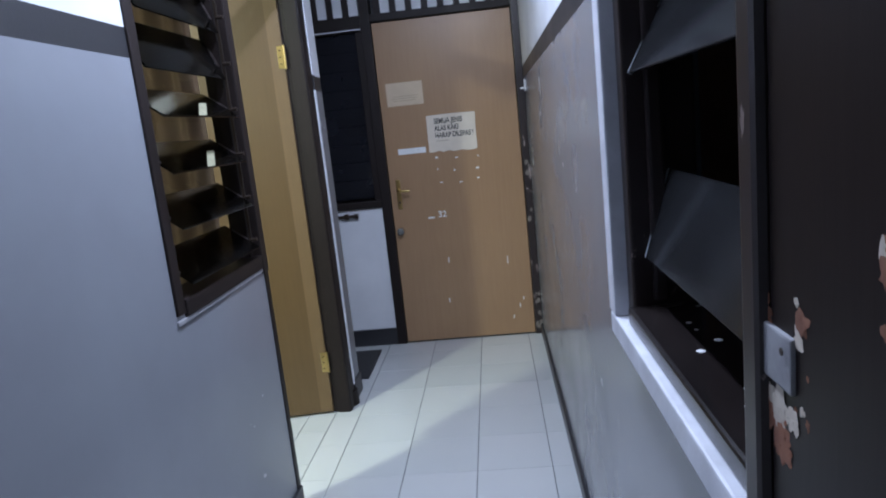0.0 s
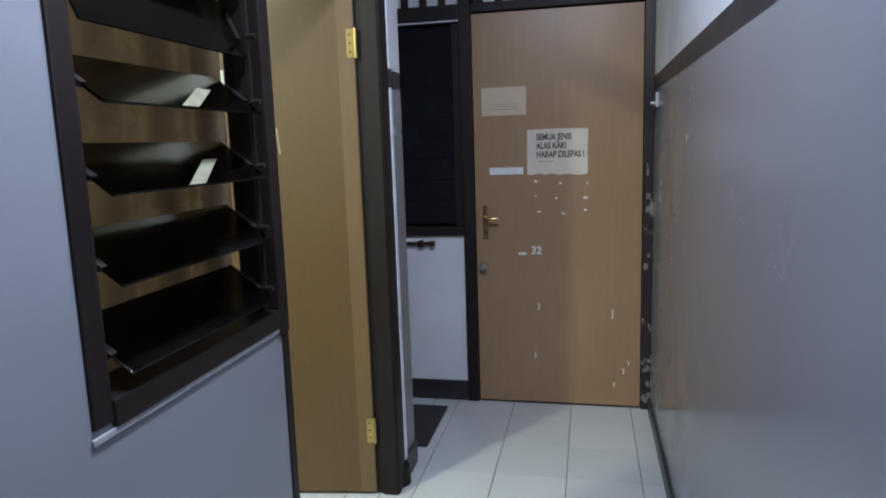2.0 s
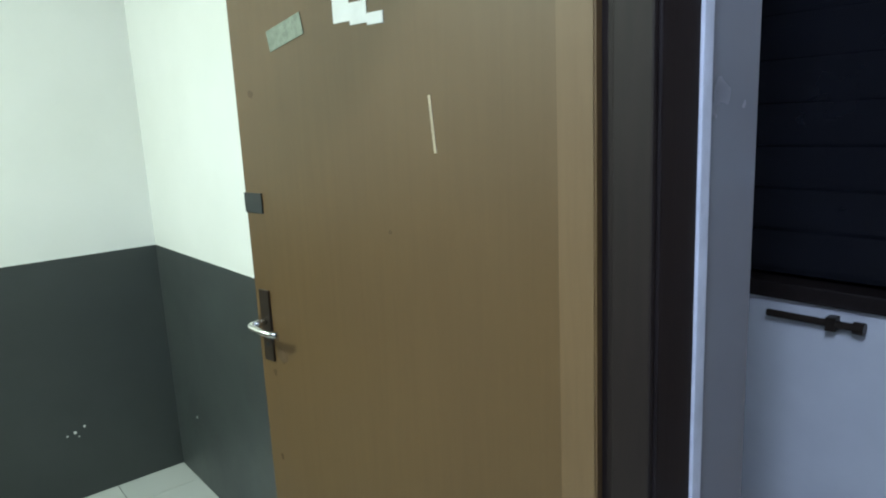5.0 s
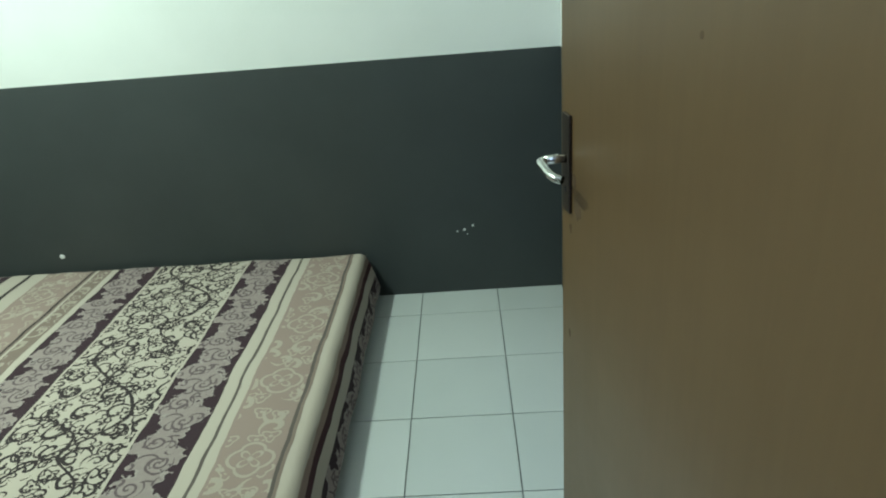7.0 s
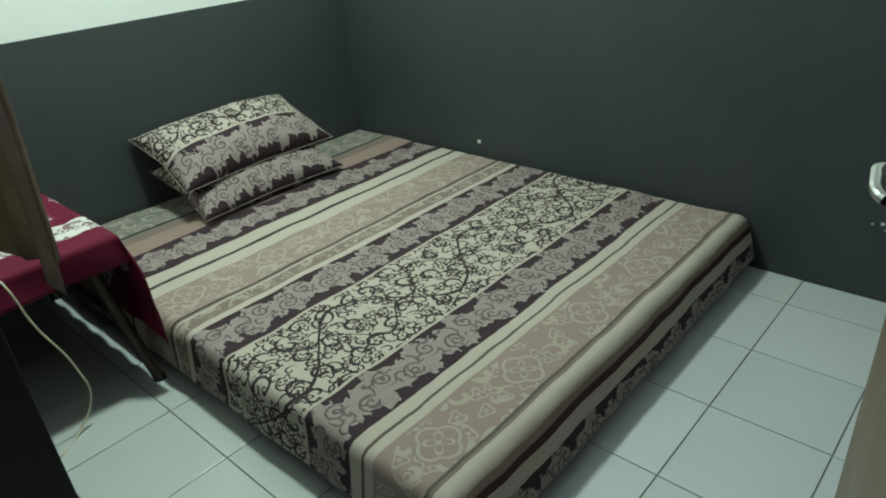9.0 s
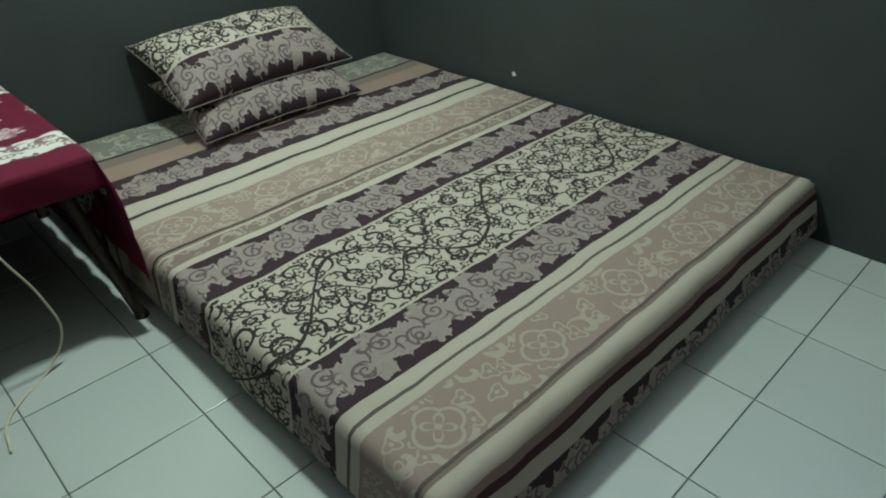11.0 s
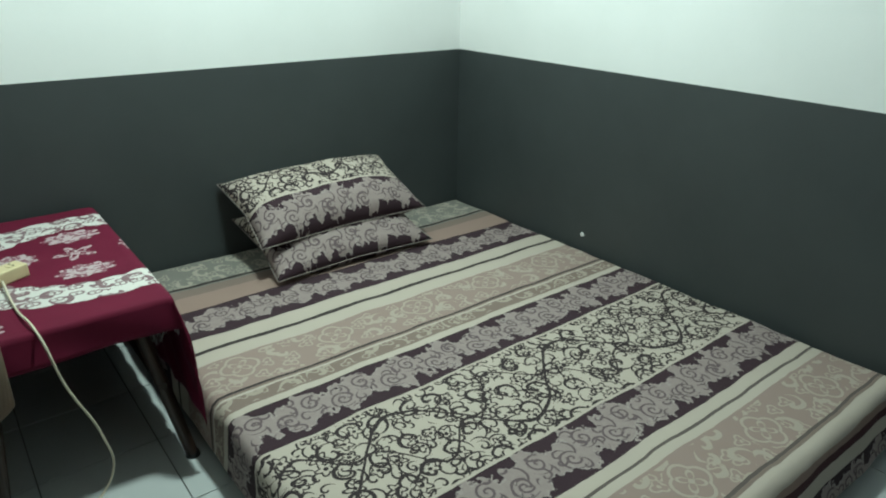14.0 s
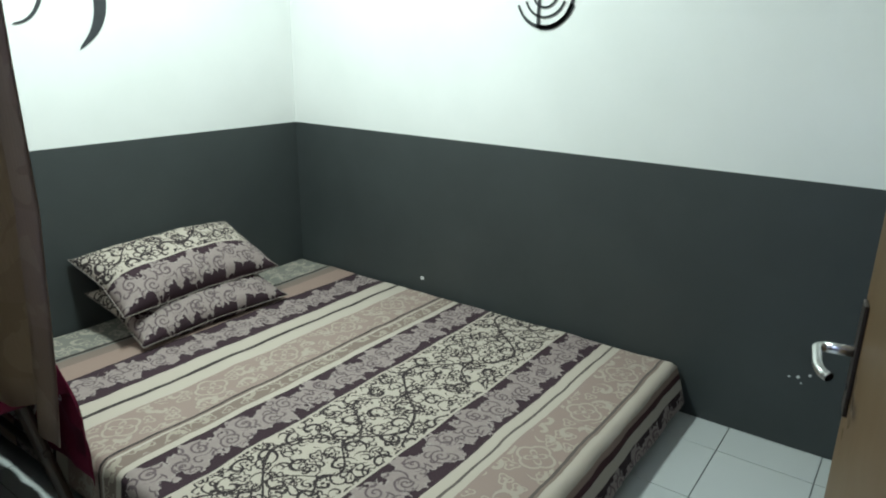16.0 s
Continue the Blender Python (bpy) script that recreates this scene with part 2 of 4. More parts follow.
def skin(nm, x0, x1, bands):
    for k, (z0, z1, mat, lab) in enumerate(bands):
        bm = bmesh.new()
        box(bm, x0, x1, Y_NEAR, WY0, z0, z1) if x1 > -0.01 else box(bm, x0, x1, YH, WY0, z0, z1)
        if z0 < WZ0:
            box(bm, x0, x1, WY0, DY0, z0, min(z1, WZ0))
        if z1 > 2.42:
            box(bm, x0, x1, WY0, -0.91, max(z0, 2.42), z1)
        if x1 > -0.01:
            box(bm, x0, x1, -0.91, YR + .235, z0, z1)
        structure(f"{nm}_{'low mid top'.split()[k]}", bm, mat, lab)


skin("wall_corridor_side", XM, 0.0, (
    (0.0, HB0, GREY_HALL, "glossy grey painted lower corridor wall"),
    (HB0, HB1, BLACK_BAND, "black painted band on the corridor wall"),
    (HB1, TOP, WHITE_HALL, "white painted upper corridor wall")))
skin("wall_bedroom_side", XI, XM, (
    (0.0, BAND, GREY_ROOM, "dark grey painted lower bedroom wall"),
    (BAND, 2.0, WHITE_ROOM, "white painted upper bedroom wall"),
    (2.0, TOP, WHITE_ROOM, "white painted upper bedroom wall")))
structure("baseboard_corridor", boxes((0.0, 0.012, Y_NEAR, DY0, 0, 0.10), (0.0, 0.012, -0.90, YR + .235, 0, 0.10), bevel=0.003), BLACK_BAND, "black painted skirting along the corridor wall", "skirting")

# corridor's other wall, from the end to the wide window
RW0, RW1, RZ0, RZ1 = -4.55, -3.0, 1.0, 2.2
for nm, z0, z1, mat, lab in (
        ("wall_right_low", 0, HB0, GREY_HALL, "glossy grey painted lower corridor wall"),
        ("wall_right_band", HB0, HB1, BLACK_BAND, "black painted band on the corridor wall"),
        ("wall_right_top", HB1, TOP, WHITE_HALL, "white painted upper corridor wall")):
    bm = bmesh.new()
    box(bm, XR, XR + .12, RW1, 0.0, z0, z1)
    box(bm, XR, XR + .12, Y_NEAR, RW0, z0, z1)
    if z0 < RZ0:
        box(bm, XR, XR + .12, RW0, RW1, z0, RZ0)
    if z1 > RZ1:
        box(bm, XR, XR + .12, RW0, RW1, RZ1, z1)
    structure(nm, bm, mat, lab)
structure("baseboard_right", boxes((XR - .012, XR, Y_NEAR, -0.03, 0, 0.07), bevel=0.003), BLACK_BAND, "thin black skirting along the grey wall", "skirting")

# end wall: hall door, low wall and dark window beside it
HX0, HX1, HZ = 0.17, 1.005, 2.005
structure("wall_end_low", boxes((-2.3, HX0 - .06, 0.0, 0.12, 0.0, 0.90)), WHITE_HALL, "white low wall under the dark window")
structure("baseboard_end", boxes((-2.3, HX0 - .06, -0.012, 0.0, 0, 0.11), bevel=0.003), BLACK_BAND, "black skirting under the white low wall", "skirting")
structure("wall_end_right", boxes((HX1 + .05, XR + .12, 0.0, 0.12, 0, TOP)), GREY_HALL, "narrow grey wall beside the hall door")
structure("wall_end_top", boxes((-2.3, HX1 + .05, 0.0, 0.12, 2.5, TOP)), WHITE_HALL, "white wall above the ventilation slats")
structure("wall_alcove_end", boxes((-2.42, -2.3, -0.75, 0.12, 0, TOP)), WHITE_HALL, "white end wall of the alcove")
structure("wall_near_end", boxes((-0.075, 2.4, Y_NEAR - .12, Y_NEAR, 0, TOP)), WHITE_HALL, "white wall closing the corridor")
structure("wall_far_room", boxes((2.4, 2.52, Y_NEAR, 0.1, 0, TOP)), GREY_HALL, "dim grey wall of the room behind the wide window")
structure("wall_beyond_end", boxes((-2.3, 1.2, 0.9, 1.0, 0, TOP)), GREY_HALL, "unlit wall beyond the end window")

# ---- fabrics ----


class Cloth(Mat):
    def cell(self, vec, scale, jitter=0.9):
        """Distance to and angle about the nearest motif centre, in metres and radians, and the motif's own random value."""
        v = self.n("TexVoronoi", voronoi_dimensions="2D")
        self.put(v.inputs["Vector"], vec)
        v.inputs["Scale"].default_value, v.inputs["Randomness"].default_value = scale, jitter
        d = self.n("VectorMath", operation="SUBTRACT")
        self.put(d.inputs[0], vec)
        self.put(d.inputs[1], v.outputs["Position"])
        s = self.n("SeparateXYZ")
        self.put(s.inputs[0], d.outputs[0])
        r = self.math("SQRT", self.math("ADD", self.math("MULTIPLY", s.outputs[0], s.outputs[0]), self.math("MULTIPLY", s.outputs[1], s.outputs[1])))
        c = self.n("SeparateXYZ")
        self.put(c.inputs[0], v.outputs["Color"])
        return r, self.math("ARCTAN2", s.outputs[1], s.outputs[0]), c.outputs[0]

    def line(self, value, at, half):
        """1 where value lies within half of at."""
        return self.math("LESS_THAN", self.math("ABSOLUTE", self.math("SUBTRACT", value, at)), half)

    def flower(self, vec, scale, size, petals, line):
        r, a, k = self.cell(vec, scale, 0.75)
        edge = self.math("MULTIPLY_ADD", self.math("COSINE", self.math("MULTIPLY", a, petals)), size * 0.3, size)
        ring = self.line(r, edge, line)
        return self.math("MAXIMUM", ring, self.math("LESS_THAN", r, size * 0.3))

    def spiral(self, vec, scale, turns, reach, width):
        """Curling tendrils: spirals about scattered centres, half of them turning the other way."""
        r, a, k = self.cell(vec, scale, 0.85)
        way = self.math("SUBTRACT", self.math("MULTIPLY", self.math("GREATER_THAN", k, 0.5), 2.0), 1.0)
        ph = self.math("SINE", self.math("ADD", self.math("MULTIPLY", a, way), self.math("MULTIPLY_ADD", r, turns, self.math("MULTIPLY", k, 6.28))))
        return self.math("MULTIPLY", self.math("GREATER_THAN", ph, width), self.math("LESS_THAN", r, reach))

    def ramp(self, fac, stops, how="CONSTANT"):
        x = self.n("ValToRGB")
        self.put(x.inputs[0], fac)
        e = x.color_ramp.elements
        x.color_ramp.interpolation = how
        while len(e) < len(stops):
            e.new(0.5)
        for el, (p, c) in zip(e, stops):
            el.position, el.color = p, (*c, 1)
        return x.outputs["Color"]


def bed_cloth():
    """Striped bed linen: bands of cream scrollwork, mauve florals on purple, and beige rosettes."""
    m = Cloth("striped_floral_bed_linen", 0.85, spec=0.2)
    uv = m.n("UVMap").outputs[0]
    sep = m.n("SeparateXYZ")
    m.put(sep.inputs[0], uv)
    u, v = sep.outputs[0], sep.outputs[1]
    wob = m.n("TexNoise")
    wob.inputs["Scale"].default_value = 9.0
    m.put(wob.inputs["Vector"], uv)
    warp = m.n("VectorMath", operation="MULTIPLY_ADD")
    m.put(warp.inputs[0], wob.outputs["Color"])
    warp.inputs[1].default_value = (0.03, 0.03, 0)
    m.put(warp.inputs[2], uv)
    w = warp.outputs[0]
    V0, VS = -3.92, 2.4
    v = m.math("ADD", v, m.math("MULTIPLY", m.math("SUBTRACT", m.noise(4.5, 3.0, uv), 0.5), 0.028))
    f = m.math("DIVIDE", m.math("SUBTRACT", v, V0), VS)
    P = lambda y: (y - V0) / VS
    cream, beige, tan, purple, pink = (0.445, 0.385, 0.328), (0.285, 0.212, 0.186), (0.20, 0.15, 0.128), (0.034, 0.018, 0.025), (0.28, 0.198, 0.165)
    thread = (0.10, 0.082, 0.074)
    grey, black, maroon = (0.19, 0.182, 0.160), (0.035, 0.027, 0.027), (0.055, 0.020, 0.026)
    base = m.ramp(f, [(0, grey), (P(-3.65), black), (P(-3.637), grey), (P(-3.62), tan), (P(-3.568), pink), (P(-3.452), purple), (P(-3.25), cream), (P(-3.172), black), (P(-3.157), cream),
                      (P(-3.09), beige), (P(-2.905), black), (P(-2.898), tan), (P(-2.886), cream), (P(-2.878), tan), (P(-2.822), cream), (P(-2.79), purple), (P(-2.612), cream), (P(-2.235), purple), (P(-2.066), cream),
                      (P(-2.028), thread), (P(-2.023), cream), (P(-2.013), thread), (P(-2.008), cream), (P(-1.998), thread), (P(-1.994), beige), (P(-1.830), thread), (P(-1.825), tan), (P(-1.817), thread), (P(-1.812), cream),
                      (P(-1.770), pink)])
    hem = m.ramp(f, [(0, pink), (P(-1.752), maroon), (P(-1.722), cream), (P(-1.672), purple)])
    base = m.mix(m.math("GREATER_THAN", v, -1.76), base, hem)
    # which motif each band carries: scrollwork, florals, rosettes
    O, S, F, R = (0, 0, 0), (1, 0, 0), (0, 1, 0), (0, 0, 1)
    kind = m.ramp(f, [(0, R), (P(-3.655), O), (P(-3.452), F), (P(-3.25), O), (P(-3.08), R), (P(-2.915), O), (P(-2.872), R), (P(-2.826), O), (P(-2.79), F), (P(-2.612), O), (P(-2.600), S), (P(-2.248), O),
                      (P(-2.235), F), (P(-2.066), O), (P(-1.985), R), (P(-1.836), O), (P(-1.672), F)])
    ks = m.n("SeparateXYZ")
    m.put(ks.inputs[0], kind)
    # middle and half width of the floral bands, in metres from the start of the cloth
    mids = m.ramp(f, [(0, (0.569 / 3,) * 3), (P(-3.2), (1.217 / 3,) * 3), (P(-2.5), (1.768 / 3,) * 3), (P(-1.9), (2.330 / 3,) * 3)])
    dfl = m.math("SUBTRACT", m.math("SUBTRACT", v, V0), m.math("MULTIPLY", mids, 3.0))

    def wave(period, amp, phase=0.0):
        return m.math("MULTIPLY", m.math("COSINE", m.math("MULTIPLY_ADD", u, 6.2832 / period, phase)), amp)
    # scrollwork: two vines crossing into ogees, tendrils, leaves, small flowers
    ws = m.n("SeparateXYZ")
    m.put(ws.inputs[0], w)
    wv = m.math("SUBTRACT", ws.outputs[1], 0.015)
    vine = m.math("ADD", wave(0.63, 0.125, 0.5), -2.424)
    vine2 = m.math("SUBTRACT", -2.424, m.math("ADD", wave(0.63, 0.09, 0.9), wave(0.21, 0.03, 2.0)))
    scroll = m.line(wv, vine, 0.0062)
    scroll = m.math("MAXIMUM", scroll, m.line(wv, vine2, 0.0045))
    scroll = m.math("MAXIMUM", scroll, m.spiral(w, 11.0, 150.0, 0.042, 0.72))
    scroll = m.math("MAXIMUM", scroll, m.flower(w, 13.0, 0.0195, 5.0, 0.0034))
    scroll = m.math("MAXIMUM", scroll, m.spiral(w, 20.0, 210.0, 0.022, 0.74))
    scroll = m.math("MAXIMUM", scroll, m.spiral(uv, 12.5, 165.0, 0.036, 0.88))
    # florals: a row of lobed acanthus clumps with curled veins
    edge_n = m.math("MULTIPLY", m.math("SUBTRACT", m.noise(26, 3.0, uv, 0.6), 0.5), 0.115)
    reach = m.math("ADD", m.math("ADD", m.math("ADD", 0.058, wave(0.163, 0.012)), m.math("ADD", wave(0.0543, 0.005, 1.0), wave(0.0272, 0.004, 0.4))), edge_n)
    drift = m.math("ADD", wave(0.163, 0.012, 1.2), wave(0.0815, 0.006, 2.2))
    off_mid = m.math("ABSOLUTE", m.math("ADD", dfl, drift))
    shape = m.math("SUBTRACT", reach, off_mid)
    blossom = m.math("GREATER_THAN", shape, 0.0)
    side_s = m.math("MULTIPLY", m.math("SIGN", wave(0.163, 1.0, 0.6)), 0.020)
    cu = m.math("SUBTRACT", m.math("MODULO", m.math("ADD", u, 10.02), 0.0815), 0.04075)
    cv = m.math("ADD", dfl, side_s)
    cr = m.math("SQRT", m.math("ADD", m.math("MULTIPLY", cu, cu), m.math("MULTIPLY", cv, cv)))
    ca = m.math("ARCTAN2", cv, m.math("MULTIPLY", cu, m.math("SIGN", side_s)))
    curl = m.math("MULTIPLY", m.math("GREATER_THAN", m.math("SINE", m.math("MULTIPLY_ADD", cr, 330.0, ca)), 0.45), m.math("LESS_THAN", cr, 0.038))
    veins = m.math("MAXIMUM", curl, m.spiral(w, 19.0, 200.0, 0.024, 0.72))
    mauve = m.mix(m.noise(60, 3.0, uv), (0.32, 0.262, 0.245), (0.235, 0.188, 0.180))
    mauve = m.mix(m.math("MULTIPLY", veins, 0.80), mauve, (0.075, 0.05, 0.06))
    mauve = m.mix(m.math("MULTIPLY", m.line(shape, 0.004, 0.003), 0.5), mauve, (0.36, 0.31, 0.29))
    # rosettes in a row, with pale leaves between
    saw = m.math("SUBTRACT", m.math("MODULO", m.math("ADD", u, 10.0865), 0.327), 0.1635)
    offs = m.ramp(f, [(0, (0.0,) * 3), (P(-2.6), (1.0,) * 3)])
    mid = m.math("MULTIPLY_ADD", offs, 1.110, -3.012)
    dv = m.math("SUBTRACT", v, mid)
    rr = m.math("SQRT", m.math("ADD", m.math("MULTIPLY", saw, saw), m.math("MULTIPLY", dv, dv)))
    ang = m.math("ARCTAN2", dv, saw)
    edge = m.math("MULTIPLY_ADD", m.math("ABSOLUTE", m.math("COSINE", m.math("MULTIPLY", ang, 2.0))), 0.014, 0.044)
    ros = m.math("MAXIMUM", m.line(rr, edge, 0.0042), m.line(rr, m.math("MULTIPLY", m.math("ABSOLUTE", m.math("SINE", m.math("MULTIPLY", ang, 2.0))), 0.034), 0.0042))
    ros = m.math("MAXIMUM", ros, m.math("LESS_THAN", rr, 0.008))
    ros = m.math("MAXIMUM", ros, m.math("MULTIPLY", m.math("MAXIMUM", m.spiral(w, 11.5, 110.0, 0.040, 0.55), m.flower(w, 15.0, 0.018, 3.0, 0.003)), m.math("GREATER_THAN", rr, 0.066)))
    pale = m.math("MULTIPLY", ros, 0.62)
    col = m.mix(m.math("MULTIPLY", scroll, ks.outputs[0]), base, (0.030, 0.022, 0.024))
    col = m.mix(m.math("MULTIPLY", blossom, ks.outputs[1]), col, mauve)
    col = m.mix(m.math("MULTIPLY", pale, ks.outputs[2]), col, (0.43, 0.38, 0.31))
    weave = m.noise(400, 2.0, uv)
    col = m.mix(m.math("MULTIPLY", m.noise(6, 4.0, uv), 0.05), col, (0.25, 0.2, 0.18))
    m.colour(col)
    return m.bump(m.math("ADD", weave, m.math("MULTIPLY", m.noise(14, 4.0, uv), 2.5)), 0.3, 0.003).m


def table_cloth():
    """Maroon batik with a white paisley ring and flower medallions."""
    m = Cloth("maroon_batik_cloth", 0.8, spec=0.2)
    uv = m.n("UVMap").outputs[0]
    sep = m.n("SeparateXYZ")
    m.put(sep.inputs[0], uv)
    u, v = sep.outputs[0], sep.outputs[1]
    du, dv = m.math("SUBTRACT", u, -0.50), m.math("SUBTRACT", v, -3.43)
    dw = m.math("MULTIPLY", dv, 1.23)
    r = m.math("SQRT", m.math("ADD", m.math("MULTIPLY", du, du), m.math("MULTIPLY", dw, dw)))
    scal = m.math("MULTIPLY", m.math("ABSOLUTE", m.math("SINE", m.math("MULTIPLY", m.math("ARCTAN2", dw, du), 13.0))), 0.014)
    ring = m.math("MULTIPLY", m.math("GREATER_THAN", r, m.math("SUBTRACT", 0.295, scal)), m.math("LESS_THAN", r, m.math("ADD", scal, 0.425)))
    curls = m.math("MAXIMUM", m.spiral(uv, 15.0, 120.0, 0.034, 0.45), m.flower(uv, 21.0, 0.013, 2.0, 0.003))
    white = m.mix(m.math("MULTIPLY", curls, 0.85), (0.60, 0.575, 0.54), (0.13, 0.05, 0.07))
    med = 0.0
    for cx, cy, a, b in ((-0.476, -3.590, 0.075, 0.046), (-0.458, -3.290, 0.070, 0.044), (-0.300, -3.467, 0.056, 0.052), (-0.640, -3.44, 0.05, 0.06), (-0.155, -3.040, 0.062, 0.042), (-0.150, -3.80, 0.05, 0.04), (-0.70, -3.06, 0.05, 0.05)):
        ex = m.math("DIVIDE", m.math("SUBTRACT", u, cx), a)
        ey = m.math("DIVIDE", m.math("SUBTRACT", v, cy), b)
        er = m.math("SQRT", m.math("ADD", m.math("MULTIPLY", ex, ex), m.math("MULTIPLY", ey, ey)))
        lobe = m.math("MULTIPLY_ADD", m.math("COSINE", m.math("MULTIPLY", m.math("ARCTAN2", ey, ex), 9.0)), 0.13, 1.05)
        med = m.math("MAXIMUM", med, m.math("LESS_THAN", er, lobe))
    ex, ey = m.math("SUBTRACT", u, -0.460), m.math("SUBTRACT", v, -3.441)
    er = m.math("SQRT", m.math("ADD", m.math("MULTIPLY", ex, ex), m.math("MULTIPLY", ey, ey)))
    star = m.math("MULTIPLY_ADD", m.math("COSINE", m.math("MULTIPLY", m.math("ARCTAN2", ey, ex), 5.0)), 0.022, 0.040)
    med = m.math("MAXIMUM", med, m.math("MULTIPLY", m.math("LESS_THAN", er, star), m.math("GREATER_THAN", er, m.math("MULTIPLY", star, 0.55))))
    med = m.math("MAXIMUM", med, m.math("LESS_THAN", er, 0.014))
    lace = m.mix(m.math("MULTIPLY", m.math("MAXIMUM", m.spiral(uv, 30.0, 230.0, 0.018, 0.2), m.math("GREATER_THAN", m.noise(55, 2.0, uv), 0.58)), 0.8), (0.45, 0.36, 0.37), (0.16, 0.03, 0.06))
    body = m.mix(m.noise(8, 4.0, uv), (0.135, 0.008, 0.032), (0.095, 0.006, 0.024))
    col = m.mix(m.math("MULTIPLY", med, m.math("SUBTRACT", 1.0, ring)), body, lace)
    m.colour(m.mix(ring, col, white))
    return m.bump(m.noise(350, 2.0, uv), 0.2, 0.002).m


def curtain_cloth():
    m = Cloth("brown_leaf_curtain_cloth", 0.9, spec=0.15)
    c = m.coords()
    sep = m.n("SeparateXYZ")
    m.put(sep.inputs[0], c)
    swp = m.n("CombineXYZ")
    m.put(swp.inputs[0], sep.outputs[1])
    m.put(swp.inputs[1], sep.outputs[2])
    p = swp.outputs[0]
    leaf = m.math("LESS_THAN", m.math("ADD", m.noise(7, 3.0, p, 0.5, 0.8), 0.0), 0.47)
    band = m.math("GREATER_THAN", m.math("SINE", m.math("MULTIPLY", sep.outputs[2], 26.0)), 0.2)
    a = m.mix(band, (0.185, 0.132, 0.104), (0.140, 0.098, 0.076))
    m.colour(m.mix(m.math("MULTIPLY", leaf, 0.55), a, (0.30, 0.24, 0.165)))
    rib = m.n("TexWave")
    rib.inputs["Scale"].default_value = 60
    m.put(rib.inputs["Vector"], p)
    m.bump(m.math("ADD", rib.outputs["Fac"], m.noise(200, 2.0)), 0.35, 0.002)
    tr = m.n("BsdfTranslucent")
    tr.inputs["Color"].default_value = (0.50, 0.41, 0.32, 1)
    mx = m.n("MixShader")
    mx.inputs[0].default_value = 0.36
    m.t.links.new(m.b.outputs[0], mx.inputs[1])
    m.t.links.new(tr.outputs[0], mx.inputs[2])
    m.t.links.new(mx.outputs[0], m.t.nodes["Material Output"].inputs["Surface"])
    return m.m


BED_CLOTH, TABLE_CLOTH, CURTAIN = bed_cloth(), table_cloth(), curtain_cloth()
MATTRESS_BASE = plain("black_mattress_base_cloth", (0.02, 0.018, 0.02), 0.9, 0, 0.4)


def grid_mesh(bm, nx, ny, place, uv_of):
    """A sheet of quads: place(i, j) gives each corner, uv_of its cloth coordinates, for i, j from 0 to 1."""
    lay = bm.loops.layers.uv.verify()
    vs = [[bm.verts.new(place(i / nx, j / ny)) for j in range(ny + 1)] for i in range(nx + 1)]
    for i in range(nx):
        for j in range(ny):
            fc = bm.faces.new((vs[i][j], vs[i + 1][j], vs[i + 1][j + 1], vs[i][j + 1]))
            for lp, (a, b) in zip(fc.loops, ((i, j), (i + 1, j), (i + 1, j + 1), (i, j + 1))):
                lp[lay].uv = uv_of(a / nx, b / ny)
    return bm


# ---- bed ----
BX0, BX1, BY0, BY1, BZ = -2.305, -0.632, -3.875, -1.765, 0.213
bed = thing("mattress", "mattress on the floor in striped floral bed linen", "bed", (BX0, BY0, 0))


def sheet_bm():
    """The fitted sheet: flat top with soft edges, hanging down on every side, slightly rumpled."""
    bm = bmesh.new()
    drop, rad = 0.165, 0.030

    def unroll(s, lo, hi):
        """Along the cloth across the bed: place and fall."""
        length = hi - lo
        s = s * (length + 2 * drop) - drop
        if s < 0:
            return lo + s, lo, min(-s, drop)
        if s > length:
            return lo + s, hi, min(s - length, drop)
        return lo + s, lo + s, 0.0

    def place(i, j):
        _, x, dx = unroll(i, BX0, BX1)
        _, y, dy = unroll(j, BY0, BY1)
        d = max(dx, dy)
        e = min(x - BX0, BX1 - x, y - BY0, BY1 - y)
        z = BZ - d
        if d == 0 and e < rad:
            z -= rad - math.sqrt(max(rad * rad - (rad - e) ** 2, 0))
        elif d > 0:
            z = BZ - rad - (drop - rad) * d / drop * 0.98
        n = noise.noise((x * 3.1, y * 4.3, 0)) * 0.006 + noise.noise((x * 9, y * 16, 3)) * 0.0025
        push = noise.noise((x * 7, y * 7, z * 5)) * 0.008 if d > 0 else 0
        ox = push * (1 if x >= BX1 - 1e-6 else 0)
        oy = push * (1 if y >= BY1 - 1e-6 else 0)
        if d > 0:
            ox += 0.012 * d / drop * (1 if x >= BX1 - 1e-6 else 0)
            oy += 0.042 * d / drop * (1 if y >= BY1 - 1e-6 else 0)
        return (x + ox - BX0, y + oy - BY0, z + (n if d == 0 else 0))

    def uv_of(i, j):
        return (unroll(i, BX0, BX1)[0], unroll(j, BY0, BY1)[0])

    return grid_mesh(bm, 130, 160, place, uv_of)


part("fitted_sheet", sheet_bm(), BED_CLOTH, bed, "striped cream, mauve and beige floral sheet", smooth=True)
part("mattress_core", boxes((0.035, BX1 - BX0 - 0.012, 0.02, BY1 - BY0 - 0.004, 0.0, BZ - 0.05), bevel=0.02), MATTRESS_BASE, bed, "black cloth mattress underside")


